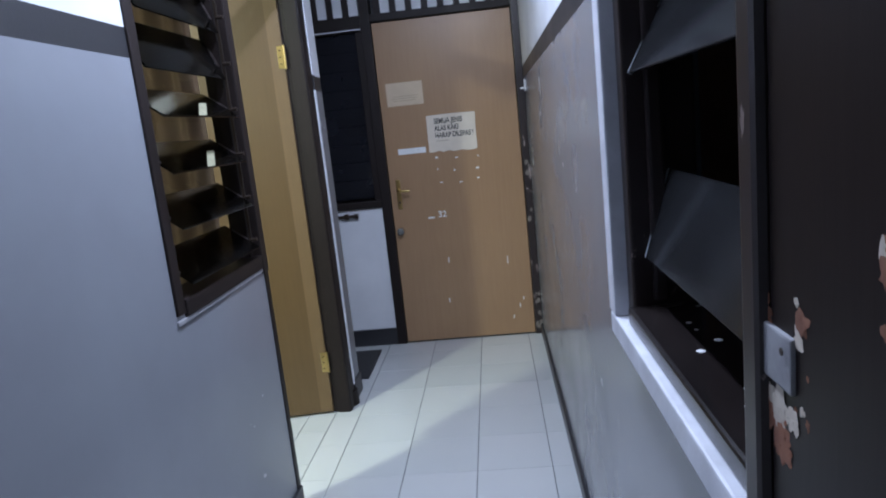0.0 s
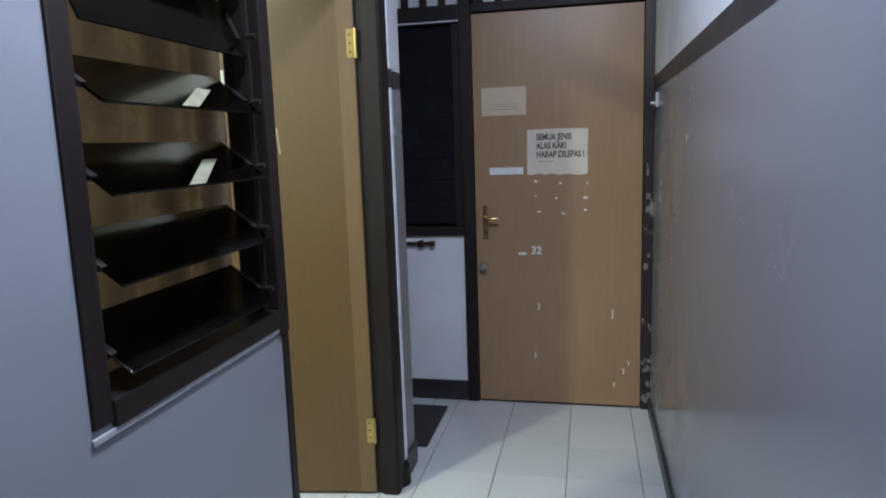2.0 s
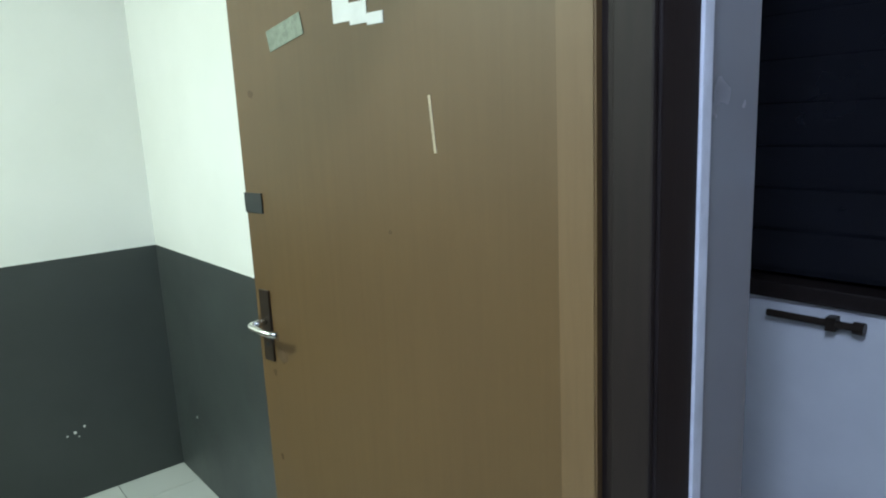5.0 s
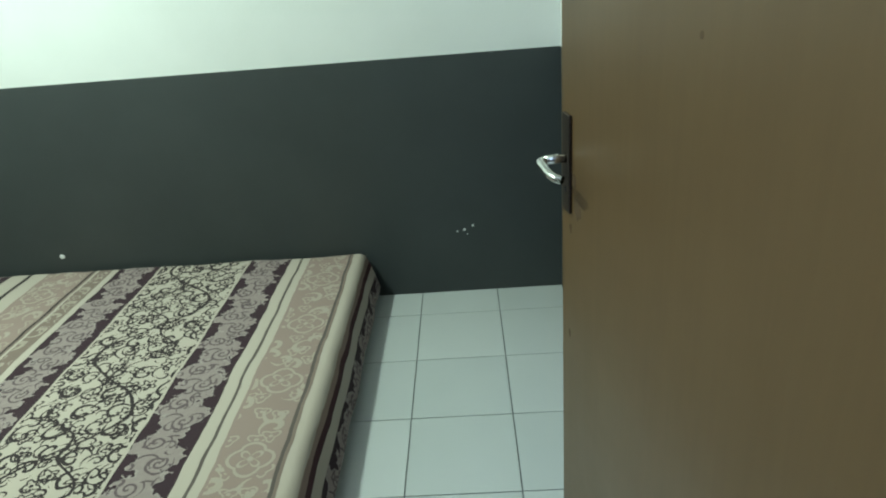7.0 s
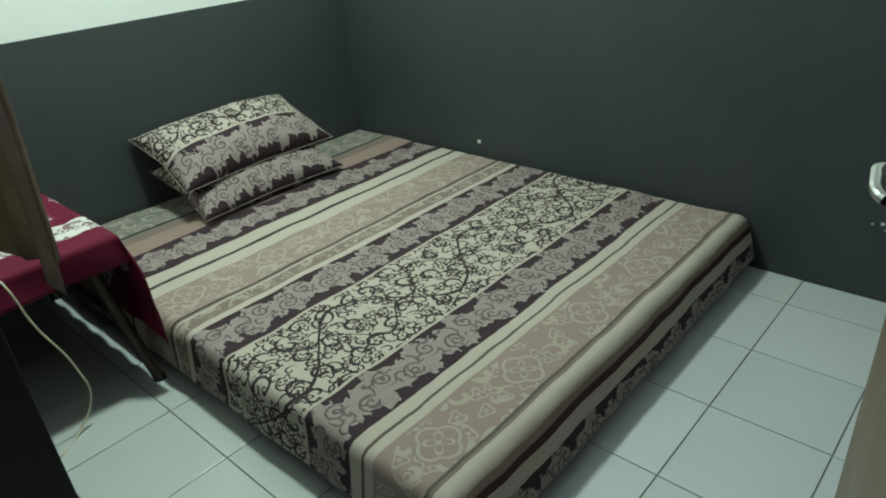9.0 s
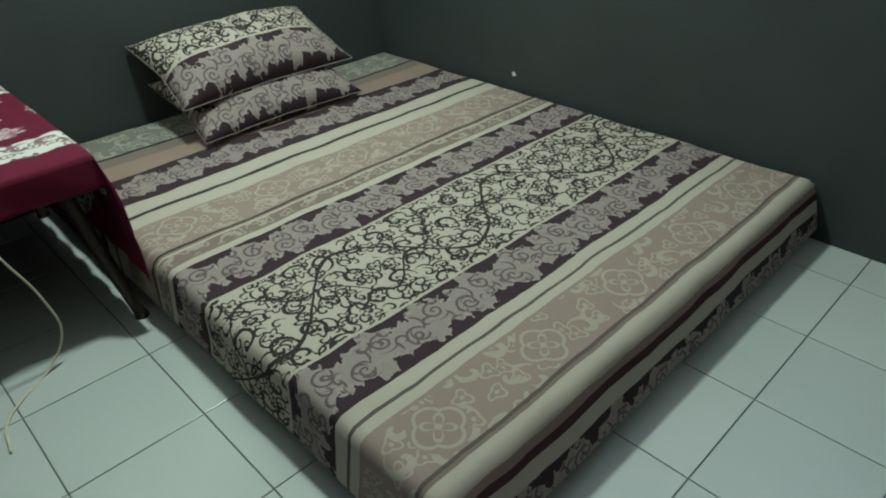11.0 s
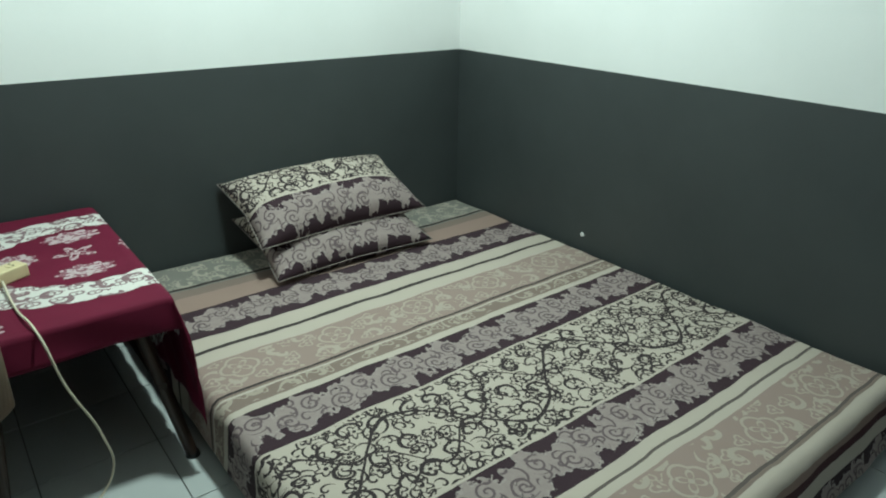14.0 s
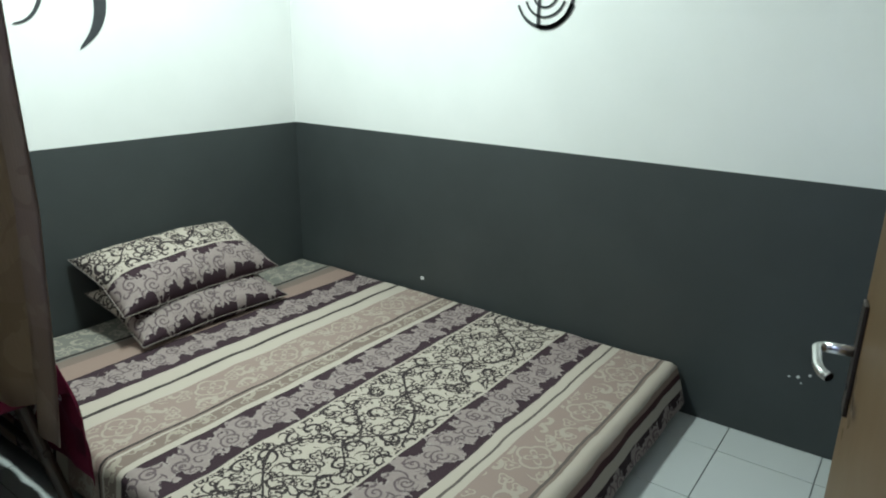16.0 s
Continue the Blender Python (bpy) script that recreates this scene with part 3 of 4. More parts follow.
def pillow(label, centre, tilt, v_at, length=0.76, width=0.46, thick=0.085):
    ob = thing("pillow", label, "pillow", centre, "pillows on the bed")
    ob.rotation_euler = tilt
    bm = bmesh.new()

    def side(sign):
        def place(i, j):
            a, b = 2 * i - 1, 2 * j - 1
            bulge = (max(0, 1 - abs(a) ** 2.6) * max(0, 1 - abs(b) ** 2.6)) ** 0.55
            pinch = 1 - 0.07 * (1 - abs(b) ** 2) * abs(a) ** 4
            pinch2 = 1 - 0.08 * (1 - abs(a) ** 2) * abs(b) ** 4
            crease = noise.noise((a * 3 + v_at * 7, b * 4, sign)) * 0.012 * bulge
            return (a * length / 2 * pinch, b * width / 2 * pinch2, sign * thick * bulge + crease)
        grid_mesh(bm, 34, 24, place, lambda i, j: ((i - 0.5) * length + v_at * 0.3, v_at + (j - 0.5) * width))
    side(1.0)
    side(-1.0)
    bmesh.ops.remove_doubles(bm, verts=bm.verts, dist=0.0004)
    bmesh.ops.recalc_face_normals(bm, faces=bm.faces)
    part("pillowcase", bm, BED_CLOTH, ob, smooth=True)
    seam = bmesh.new()
    ring = [(-1, -1), (0, -1), (1, -1), (1, 0), (1, 1), (0, 1), (-1, 1), (-1, 0), (-1, -1)]
    for (a, b), (c, d) in zip(ring, ring[1:]):
        k = lambda p, q: (p * length / 2 * (1 - 0.07 * (1 - q * q) * abs(p) ** 4), q * width / 2 * (1 - 0.08 * (1 - p * p) * abs(q) ** 4), 0)
        rod(seam, k(a, b), k(c, d), 0.0018, None, 6)
    part("seam_piping", seam, plain("pale_piping", (0.26, 0.22, 0.2), 0.8), ob, "pale piped seam")
    return ob


pillow("plump pillow in mauve floral case lying flat on the bed", (-1.455, -3.642, 0.302), (radians(-17), 0, radians(0)), -2.288, 0.72, 0.43, 0.080)
pillow("plump patterned pillow stacked on another against the wall", (-1.457, -3.705, 0.432), (radians(-24), 0, radians(2)), -2.268, 0.78, 0.40, 0.100)

# ---- small table with batik cloth ----
TX0, TX1, TY0, TY1, TZ = -0.59, -0.085, -3.865, -2.985, 0.515
table = thing("side_table", "dark wooden side table with splayed legs beside the bed", "table", (TX0, TY0, 0))
lx, ly = TX1 - TX0, TY1 - TY0
part("tabletop", boxes((0.02, lx - 0.02, 0.02, ly - 0.02, TZ - 0.022, TZ - 0.004), bevel=0.004), TABLE_WOOD, table)
for ya in (0.07, ly - 0.09):
    part("apron", boxes((0.05, lx - 0.05, ya, ya + 0.02, TZ - 0.085, TZ - 0.022), bevel=0.003), TABLE_WOOD, table)
for sx, sy in ((0, 0), (0, 1), (1, 0), (1, 1)):
    bm = bmesh.new()
    top = (0.085 if sx == 0 else lx - 0.09, 0.09 if sy == 0 else ly - 0.09, TZ - 0.02)
    foot = (0.004 if sx == 0 else lx - 0.03, 0.03 if sy == 0 else ly + 0.006, 0.0)
    rod(bm, foot, top, 0.017, 0.021, 14)
    leg = part("leg", bm, TABLE_WOOD, table)
    cap = bmesh.new()
    rod(cap, (foot[0], foot[1], 0.0), (foot[0], foot[1], 0.012), 0.021, 0.019, 14)
    part("rubber_foot", cap, DARK_HOLE, leg)
part("stretcher", rod(bmesh.new(), (0.045, 0.06, 0.24), (0.045, ly - 0.02, 0.24), 0.011), TABLE_WOOD, table)
part("stretcher", rod(bmesh.new(), (lx - 0.06, 0.06, 0.24), (lx - 0.06, ly - 0.02, 0.24), 0.011), TABLE_WOOD, table)
cloth = thing("tablecloth", "maroon batik tablecloth with white paisley ring draped over table", "tablecloth", (TX0, TY0, TZ))


def drape():
    bm = bmesh.new()
    over_l, over_f, over_b, over_w = 0.35, 0.095, 0.01, 0.06

    def along(s, lo, hi, a, b):
        s = s * (hi - lo + a + b) - a
        if s < 0:
            return s, 0.0, -s
        if s > hi - lo:
            return s, hi - lo, s - (hi - lo)
        return s, s, 0.0

    def place(i, j):
        _, x, dx = along(i, TX0, TX1, over_l, over_w)
        _, y, dy = along(j, TY0, TY1, over_b, over_f)
        fall = max(dx, dy) + 0.35 * min(dx, dy)
        wave = 0.012 * math.sin(i * 16 + j * 21) * min(1, fall / 0.1)
        out = 0.008 + 0.010 * min(1, fall * 8)
        z = 0.002 - max(0, fall - 0.006) + 0.0015 * noise.noise((x * 12, y * 12, 0))
        if x == 0.0 and dx:
            x -= out + abs(wave) * 0.7
        if x == lx and dx:
            x += 0.004
        if y == ly and dy:
            y += out + wave * 0.6 + 0.45 * min(dx, 0.14)
        return (x, y, z)

    return grid_mesh(bm, 70, 80, place, lambda i, j: (TX0 + along(i, TX0, TX1, over_l, over_w)[0], TY0 + along(j, TY0, TY1, over_b, over_f)[0]))


drape_ob = part("cloth", drape(), TABLE_CLOTH, cloth, smooth=True)
sol = drape_ob.modifiers.new("thickness", "SOLIDIFY")
sol.thickness, sol.offset = 0.0015, 1

# extension socket, plug and cable
sock = thing("extension_socket", "cream plastic extension socket lying on the maroon cloth", "socket", (-0.262, -3.335, TZ + 0.004))
sock.rotation_euler = (0, 0, radians(28))
part("casing", boxes((-0.058, 0.058, -0.026, 0.026, 0.0, 0.038), bevel=0.005), PLUG_CREAM, sock)
for dx in (-0.028, 0.022):
    part("outlet", rod(bmesh.new(), (dx, 0, 0.0375), (dx, 0, 0.0392), 0.017, None, 20), PLUG_CREAM, sock)
    for sy in (-0.008, 0.008):
        part("pin_hole", rod(bmesh.new(), (dx, sy, 0.0385), (dx, sy, 0.0402), 0.003, None, 8), DARK_HOLE, sock)
plug = thing("power_plug", "cream plug lying on the cloth by the wall", "plug", (-0.131, -3.59, TZ + 0.006))
bm = bmesh.new()
rod(bm, (0, -0.02, 0.014), (0, 0.028, 0.012), 0.014, 0.009)
part("plug_body", bm, PLUG_CREAM, plug, smooth=True)
part("pin", rod(bmesh.new(), (-0.007, -0.036, 0.014), (-0.007, -0.02, 0.014), 0.0024), CHROME, plug)
part("pin", rod(bmesh.new(), (0.007, -0.036, 0.014), (0.007, -0.02, 0.014), 0.0024), CHROME, plug)
cab = thing("power_cable", "thin cream cable hanging over the table edge to the floor", "cable", (-0.23, -3.36, TZ))
c0 = Vector((-0.23, -3.36, TZ))
tube("cable", [Vector(p) - c0 for p in ((-0.255, -3.30, 0.535), (-0.262, -3.12, 0.524), (-0.285, -2.965, 0.512), (-0.31, -2.940, 0.38), (-0.365, -2.935, 0.20), (-0.37, -2.94, 0.08), (-0.30, -2.92, 0.006), (-0.22, -2.86, 0.005), (-0.17, -2.80, 0.005), (-0.15, -2.70, 0.005))], 0.0034, CABLE, cab)
cab2 = thing("plug_cable", "thin cream cable running down beside the wall", "cable", (-0.115, -3.60, TZ))
c0 = Vector((-0.115, -3.60, TZ))
tube("cable", [Vector(p) - c0 for p in ((-0.131, -3.565, 0.530), (-0.118, -3.35, 0.524), (-0.105, -3.08, 0.524), (-0.098, -2.955, 0.49), (-0.090, -2.945, 0.30), (-0.090, -2.90, 0.10), (-0.095, -2.83, 0.006), (-0.10, -2.70, 0.005))], 0.0034, CABLE, cab2)
ash = thing("orange_box", "open orange plastic box at the back of the table", "box", (-0.142, -3.818, TZ + 0.004))
ash.rotation_euler = (0, 0, radians(8))
bm = bmesh.new()
for r in ((-0.056, 0.056, -0.036, -0.029, 0, 0.036), (-0.056, 0.056, 0.029, 0.036, 0, 0.036), (-0.056, -0.048, -0.029, 0.029, 0, 0.036), (0.048, 0.056, -0.029, 0.029, 0, 0.036)):
    box(bm, *r, bevel=0.003)
part("rim", bm, ORANGE, ash)
part("tray", boxes((-0.048, 0.048, -0.029, 0.029, 0.0, 0.006)), DARK_HOLE, ash, "dark hollow tray")

# ---- bedroom door, standing open ----
HINGE, SWING = (-0.080, -1.036), 188.3
door = thing("door_bedroom", "tan plywood bedroom door standing open into the room", "door", (*HINGE, 0.012))
door.rotation_euler = (0, 0, radians(SWING))
DW, DH, DT = 0.886, 2.03, 0.036
part("door_leaf", boxes((0.0, DW, -DT, 0.0, 0.0, DH), bevel=0.002), DOOR_ROOM, door)
part("edge_strip", boxes((0.004, 0.062, 0.0005, 0.0016, 0.002, DH - 0.002)), DOOR_EDGE, door, "paler wooden lipping strip")
lever = part("handle_plate", boxes((DW - 0.058, DW - 0.022, 0.0, 0.006, 0.865, 1.035), bevel=0.002), DARK_METAL, door, "dark bronze handle plate")
bm = bmesh.new()
rod(bm, (DW - 0.04, 0.004, 0.960), (DW - 0.04, 0.044, 0.960), 0.008)
part("handle_neck", bm, CHROME, lever, smooth=True)
tube("lever_handle", [(DW - 0.04, 0.040, 0.960), (DW - 0.046, 0.050, 0.960), (DW - 0.068, 0.052, 0.958), (DW - 0.112, 0.045, 0.952), (DW - 0.122, 0.036, 0.950)], 0.0075, CHROME, lever)
part("keyhole", rod(bmesh.new(), (DW - 0.04, 0.0055, 0.905), (DW - 0.04, 0.0075, 0.905), 0.005), DARK_HOLE, lever)
part("black_tape", boxes((DW - 0.066, DW + 0.001, 0.0, 0.0035, 1.212, 1.257), bevel=0.001), BLACK_TAPE, door, "strip of black tape near the edge")
bm = boxes((-0.058, 0.058, 0.0, 0.002, -0.021, 0.021))
bmesh.ops.transform(bm, matrix=Matrix.Translation((DW - 0.20, 0.0, 1.582)) @ Matrix.Rotation(radians(12), 4, "Y"), verts=bm.verts)
part("silver_sticker", bm, SILVER_TAPE, door, "peeling silver foil sticker")
bm = bmesh.new()
for x0, x1, z0, z1 in ((0.490, 0.535, 1.58, 1.655), (0.445, 0.490, 1.572, 1.61), (0.405, 0.445, 1.567, 1.587)):
    box(bm, x0, x1, 0.0, 0.0015, z0, z1)
part("torn_paper", bm, WHITE_STICKER, door, "torn remains of a white sticker")
bm = boxes((-0.0028, 0.0028, 0.0, 0.001, -0.048, 0.048))
bmesh.ops.transform(bm, matrix=Matrix.Translation((0.303, 0.0, 1.392)) @ Matrix.Rotation(radians(5), 4, "Y"), verts=bm.verts)
part("scratch", bm, SCRATCH, door, "long pale scratch")
SMUDGE = plain("brown_smudge", (0.085, 0.050, 0.021), 0.6, 0, 0.3, 40)
for x, z, r in ((DW - 0.085, 0.885, 0.017), (DW - 0.07, 0.93, 0.011), (DW - 0.05, 0.835, 0.008), (DW - 0.06, 1.47, 0.010), (DW - 0.045, 0.62, 0.007), (0.42, 1.20, 0.004)):
    bm = bmesh.new()
    bmesh.ops.create_icosphere(bm, subdivisions=3, radius=r)
    for v in bm.verts:
        v.co *= 1 + 0.6 * noise.noise(v.co * 110 + Vector((x * 9, 0, z)))
        v.co.y *= 0.03
    bmesh.ops.translate(bm, verts=bm.verts, vec=(x, 0.0, z))
    part("smudge", bm, SMUDGE, door)
for z in (0.26, 1.73):
    hg = part("hinge", boxes((0.0, 0.028, 0.0, 0.003, z - 0.05, z + 0.05), bevel=0.001), BRASS, door, "worn brass butt hinge")
    rod_bm = rod(bmesh.new(), (-0.004, 0.003, z - 0.052), (-0.004, 0.003, z + 0.052), 0.006)
    part("pin", rod_bm, BRASS, hg)
    for k in (-0.03, 0.0, 0.03):
        part("screw", rod(bmesh.new(), (0.016, 0.0025, z + k), (0.016, 0.0042, z + k), 0.004, None, 8), DARK_METAL, hg)

# door and window frame of the bedroom, dark wood in one assembly
fr = thing("door_frame", "dark brown painted door and window frame in corridor wall", "frame", (0, 0, 0), kind="structure")
FX0, FX1 = -0.088, 0.010
part("hinge_jamb", boxes((FX0, FX1, DY1 + 0.0, -0.927, 0, 2.10), (FX0 + .03, FX1 - .004, DY1 - 0.012, DY1, 0, 2.05), bevel=0.004), DARK_WOOD, fr)
part("plinth_block", rod(bmesh.new(), (-0.022, -0.927, 0), (-0.022, -0.927, 0.075), 0.052, 0.048, 18), DARK_WOOD, fr, "rounded dark plinth at the foot of the jamb")
part("near_jamb", boxes((FX0, FX1, WY1, DY0 - 0.0, WZ0 - 0.03, 2.42), (FX0, FX1 - 0.006, DY0 - 0.03, DY0 + 0.005, 0, WZ0), bevel=0.004), DARK_WOOD, fr)
part("door_head", boxes((FX0, FX1, DY0, DY1, 2.05, 2.10), bevel=0.004), DARK_WOOD_H, fr)
part("transom_head", boxes((FX0, FX1, WY0, -0.927, 2.37, 2.42), bevel=0.004), DARK_WOOD_H, fr)
part("transom_jamb", boxes((FX0, FX1, DY1, -0.927, 2.10, 2.37), bevel=0.004), DARK_WOOD, fr)
part("window_jamb", boxes((FX0, FX1 - 0.004, WY0, WY0 + 0.045, WZ0, 2.37), bevel=0.004), DARK_WOOD, fr)
part("window_sill", boxes((FX0 - 0.01, FX1, WY0 + 0.045, WY1, WZ0 - 0.012, WZ0 + 0.035), bevel=0.005), DARK_WOOD_H, fr)
part("glazing_bar", boxes((-0.05, -0.018, WY0 + 0.045, WY0 + 0.07, WZ0 + .035, 2.37), bevel=0.003), DARK_WOOD, fr)
part("glazing_bar", boxes((-0.05, -0.018, WY1 - 0.028, WY1, WZ0 + .035, 2.37), bevel=0.003), DARK_WOOD, fr)
structure("trim_door", boxes((-0.004, 0.014, -0.927, -0.900, 0.10, TOP), bevel=0.003), TRIM_WHITE, "white painted strip beside the door jamb", "trim")
structure("trim_band", boxes((-0.005, 0.0155, -0.928, -0.899, HB0, HB1)), BLACK_BAND, "black band painted across the white strip", "trim")
structure("trim_sill", boxes((0.0, 0.006, WY0 - 0.004, DY0 - 0.005, WZ0 - 0.024, WZ0 - 0.012), bevel=0.002), PLASTER, "thin pale plaster edge under the louvre window", "trim")


def louvre(parent, y0, y1, z, x, depth, tilt, chip):
    """One tilted glass blade with its metal clip at each end; chip: a pale painted reflection."""
    bm = boxes((-depth / 2, depth / 2, y0, y1, -0.0025, 0.0025), bevel=0.001)
    m = Matrix.Translation((x, 0, z)) @ Matrix.Rotation(radians(tilt), 4, "Y")
    bmesh.ops.transform(bm, matrix=m, verts=bm.verts)
    blade = part("louvre_blade", bm, SMOKED, parent, "tilted smoked glass blade")
    for ya, yb in ((y0 - 0.004, y0 + 0.012), (y1 - 0.012, y1 + 0.004)):
        cb = boxes((-depth / 2 + 0.03, depth / 2 - 0.045, ya, yb, -0.005, 0.005), bevel=0.001)
        bmesh.ops.transform(cb, matrix=m, verts=cb.verts)
        part("blade_clip", cb, DARK_WOOD, blade)
    # pale slanted patch painted where the glass mirrors the lit door gap
    if chip:
        cb = bmesh.new()
        vs = [cb.verts.new(p) for p in ((depth / 2 - 0.002, y1 - 0.31, 0.0034), (depth / 2 - 0.002, y1 - 0.255, 0.0034), (depth / 2 - 0.075, y1 - 0.11, 0.0034), (depth / 2 - 0.075, y1 - 0.165, 0.0034))]
        cb.faces.new(vs)
        bmesh.ops.transform(cb, matrix=m, verts=cb.verts)
        part("reflection_patch", cb, BLADE_REFLECTION, blade, "pale patch painted as a reflection on the glass")


lw = thing("louvre_window", "louvre window of tilted smoked glass blades in dark frame", "window", (0, 0, 0))
for k in range(9):
    louvre(lw, WY0 + 0.078, WY1 - 0.036, 1.064 + k * 0.144, -0.034, 0.138, 37 if k < 4 else 66, k in (2, 3))
part("operating_bar", boxes((-0.012, -0.004, WY1 - 0.033, WY1 - 0.025, 1.02, 2.3)), DARK_METAL, lw)
for k in range(7):
    part("crank_knob", rod(bmesh.new(), (-0.008, WY1 - 0.03, 1.05 + k * 0.144), (0.014, WY1 - 0.03, 1.05 + k * 0.144), 0.006), DARK_METAL, lw)

# curtain inside the louvre window
cur = thing("curtain", "brown leaf-patterned curtain hanging inside the louvre window", "curtain", (XI - 0.084, WY0, 0.0))


def curtain_bm():
    bm = bmesh.new()
    y0, y1, z0, z1 = -0.10, 0.690, 0.932, 2.36

    def place(i, j):
        fold = 0.012 * math.sin(i * 27) + 0.006 * math.sin(i * 61 + 1) + 0.006 * noise.noise((i * 9, j * 5, 0))
        hem = 0.9 + 0.3 * (1 - j)
        return (fold * hem - 0.008, y0 + (y1 - y0) * i + 0.05 * i * min(1, j * 5) + 0.01 * (1 - j) * math.sin(i * 9), z0 + (z1 - z0) * j + 0.006 * math.sin(i * 30) * (1 - j))
    return grid_mesh(bm, 90, 30, place, lambda i, j: (i, j))


cob = part("drape", curtain_bm(), CURTAIN, cur, smooth=True)
sm = cob.modifiers.new("thickness", "SOLIDIFY")
sm.thickness = 0.002
part("curtain_rail", rod(bmesh.new(), (0, -0.14, 2.365), (0, 0.73, 2.365), 0.008), CHROME, cur)

# ---- murals and marks in the bedroom ----


def stroke(name, pts, width, m, parent):
    """A tapering brush stroke laid on a wall; pts in the wall's plane."""
    bm = bmesh.new()
    n = 24
    rows = []
    for k in range(n + 1):
        s = k / n * (len(pts) - 1)
        i = min(int(s), len(pts) - 2)
        p = [Vector(pts[max(0, min(len(pts) - 1, i + d))]) for d in (-1, 0, 1, 2)]
        t = s - i
        at = 0.5 * ((2 * p[1]) + (p[2] - p[0]) * t + (2 * p[0] - 5 * p[1] + 4 * p[2] - p[3]) * t * t + (3 * p[1] - p[0] - 3 * p[2] + p[3]) * t ** 3)
        rows.append(at)
    prev = None
    for k, at in enumerate(rows):
        d = (rows[min(k + 1, n)] - rows[max(k - 1, 0)]).normalized()
        w = width(k / n) / 2
        side = Vector((-d.y, d.x)) * w
        pair = [bm.verts.new((*(at + side), 0)), bm.verts.new((*(at - side), 0))]
        if prev:
            bm.faces.new((prev[0], prev[1], pair[1], pair[0]))
        prev = pair
    bmesh.ops.transform(bm, matrix=m, verts=bm.verts)
    return part(name, bm, MURAL_INK, parent)


HEAD = Matrix(((-1, 0, 0, 0), (0, 0, 1, YH + 0.004), (0, 1, 0, 0), (0, 0, 0, 1)))
SIDE = Matrix(((0, 0, 1, XF + 0.004), (1, 0, 0, 0), (0, 1, 0, 0), (0, 0, 0, 1)))
mur = thing("wall_mural", "black painted curling brush strokes on the white wall", "mural", (0, 0, 0))
stroke("brush_stroke", [(1.238, 1.335), (1.30, 1.40), (1.335, 1.48), (1.335, 1.58), (1.30, 1.68)], lambda s: 0.004 + 0.048 * math.sin(min(s * 1.25, 1) * 1.9), HEAD, mur)
stroke("brush_stroke", [(1.008, 1.423), (1.05, 1.435), (1.09, 1.47), (1.12, 1.53), (1.14, 1.60)], lambda s: 0.005 + 0.016 * s, HEAD, mur)
mur2 = thing("wall_mural", "black painted spiral flower on the white wall", "mural", (0, 0, 0))
for rad in (0.125, 0.088, 0.052):
    pts = [(-2.435 + rad * math.sin(a), 1.565 - rad * math.cos(a) * 1.0) for a in [radians(q) for q in range(-70, 71, 20)]]
    stroke("petal_line", pts, lambda s, r=rad: 0.009 + (0.012 if r > 0.1 else 0) * s, SIDE, mur2)
stroke("stem_line", [(-2.460, 1.437), (-2.462, 1.50), (-2.458, 1.57), (-2.452, 1.66)], lambda s: 0.016 - 0.006 * s, SIDE, mur2)
stroke("petal_line", [(-2.455, 1.44), (-2.40, 1.442), (-2.345, 1.48), (-2.315, 1.55), (-2.30, 1.64)], lambda s: 0.02 - 0.008 * s, SIDE, mur2)


def blot(name, label, at, normal_axis, r):
    bm = bmesh.new()
    bmesh.ops.create_icosphere(bm, subdivisions=2, radius=r)
    for v in bm.verts:
        v.co *= 1 + 0.4 * noise.noise(v.co * 180)
        v.co[normal_axis] *= 0.2
    ob = solid(name, bm, WHITE_STICKER, label, "mark")
    ob.location = at
    return ob


blot("plaster_spot", "small white chip of plaster on the dark wall", (XF + 0.002, -3.03, 0.272), 0, 0.011)
for k, (dy, dz) in enumerate(((0, 0), (0.035, 0.016), (-0.028, -0.006), (0.012, -0.02))):
    blot("scuff_mark", "faint pale scuff on the dark wall", (XF + 0.001, -1.36 + dy, 0.276 + dz), 0, 0.006 - 0.001 * k)
blot("scuff_mark", "small pale chip on the dark wall behind the door", (-2.07, YR - 0.001, 0.29), 1, 0.006)

# ---- bedroom lamp ----
rl = thing("ceiling_lamp", "round white ceiling lamp lit in the bedroom", "lamp", (-1.2, -2.95, TOP))
part("lamp_base", rod(bmesh.new(), (0, 0, -0.03), (0, 0, 0), 0.10, 0.10, 28), WHITE_STICKER, rl)
bm = bmesh.new()
bmesh.ops.create_uvsphere(bm, u_segments=24, v_segments=12, radius=0.035)
bmesh.ops.translate(bm, verts=bm.verts, vec=(0, 0, -0.02))
part("diffuser", bm, LAMP_ROOM, rl, "glowing round bulb", smooth=True)
hl = thing("tube_lamp", "fluorescent tube lamp on the corridor ceiling", "lamp", (0.60, -2.4, TOP))
part("batten", boxes((-0.03, 0.03, -0.5, 0.5, -0.035, 0.0), bevel=0.004), WHITE_STICKER, hl)
part("tube", rod(bmesh.new(), (0, -0.46, -0.045), (0, 0.46, -0.045), 0.013), LAMP_HALL, hl, "lit fluorescent tube")

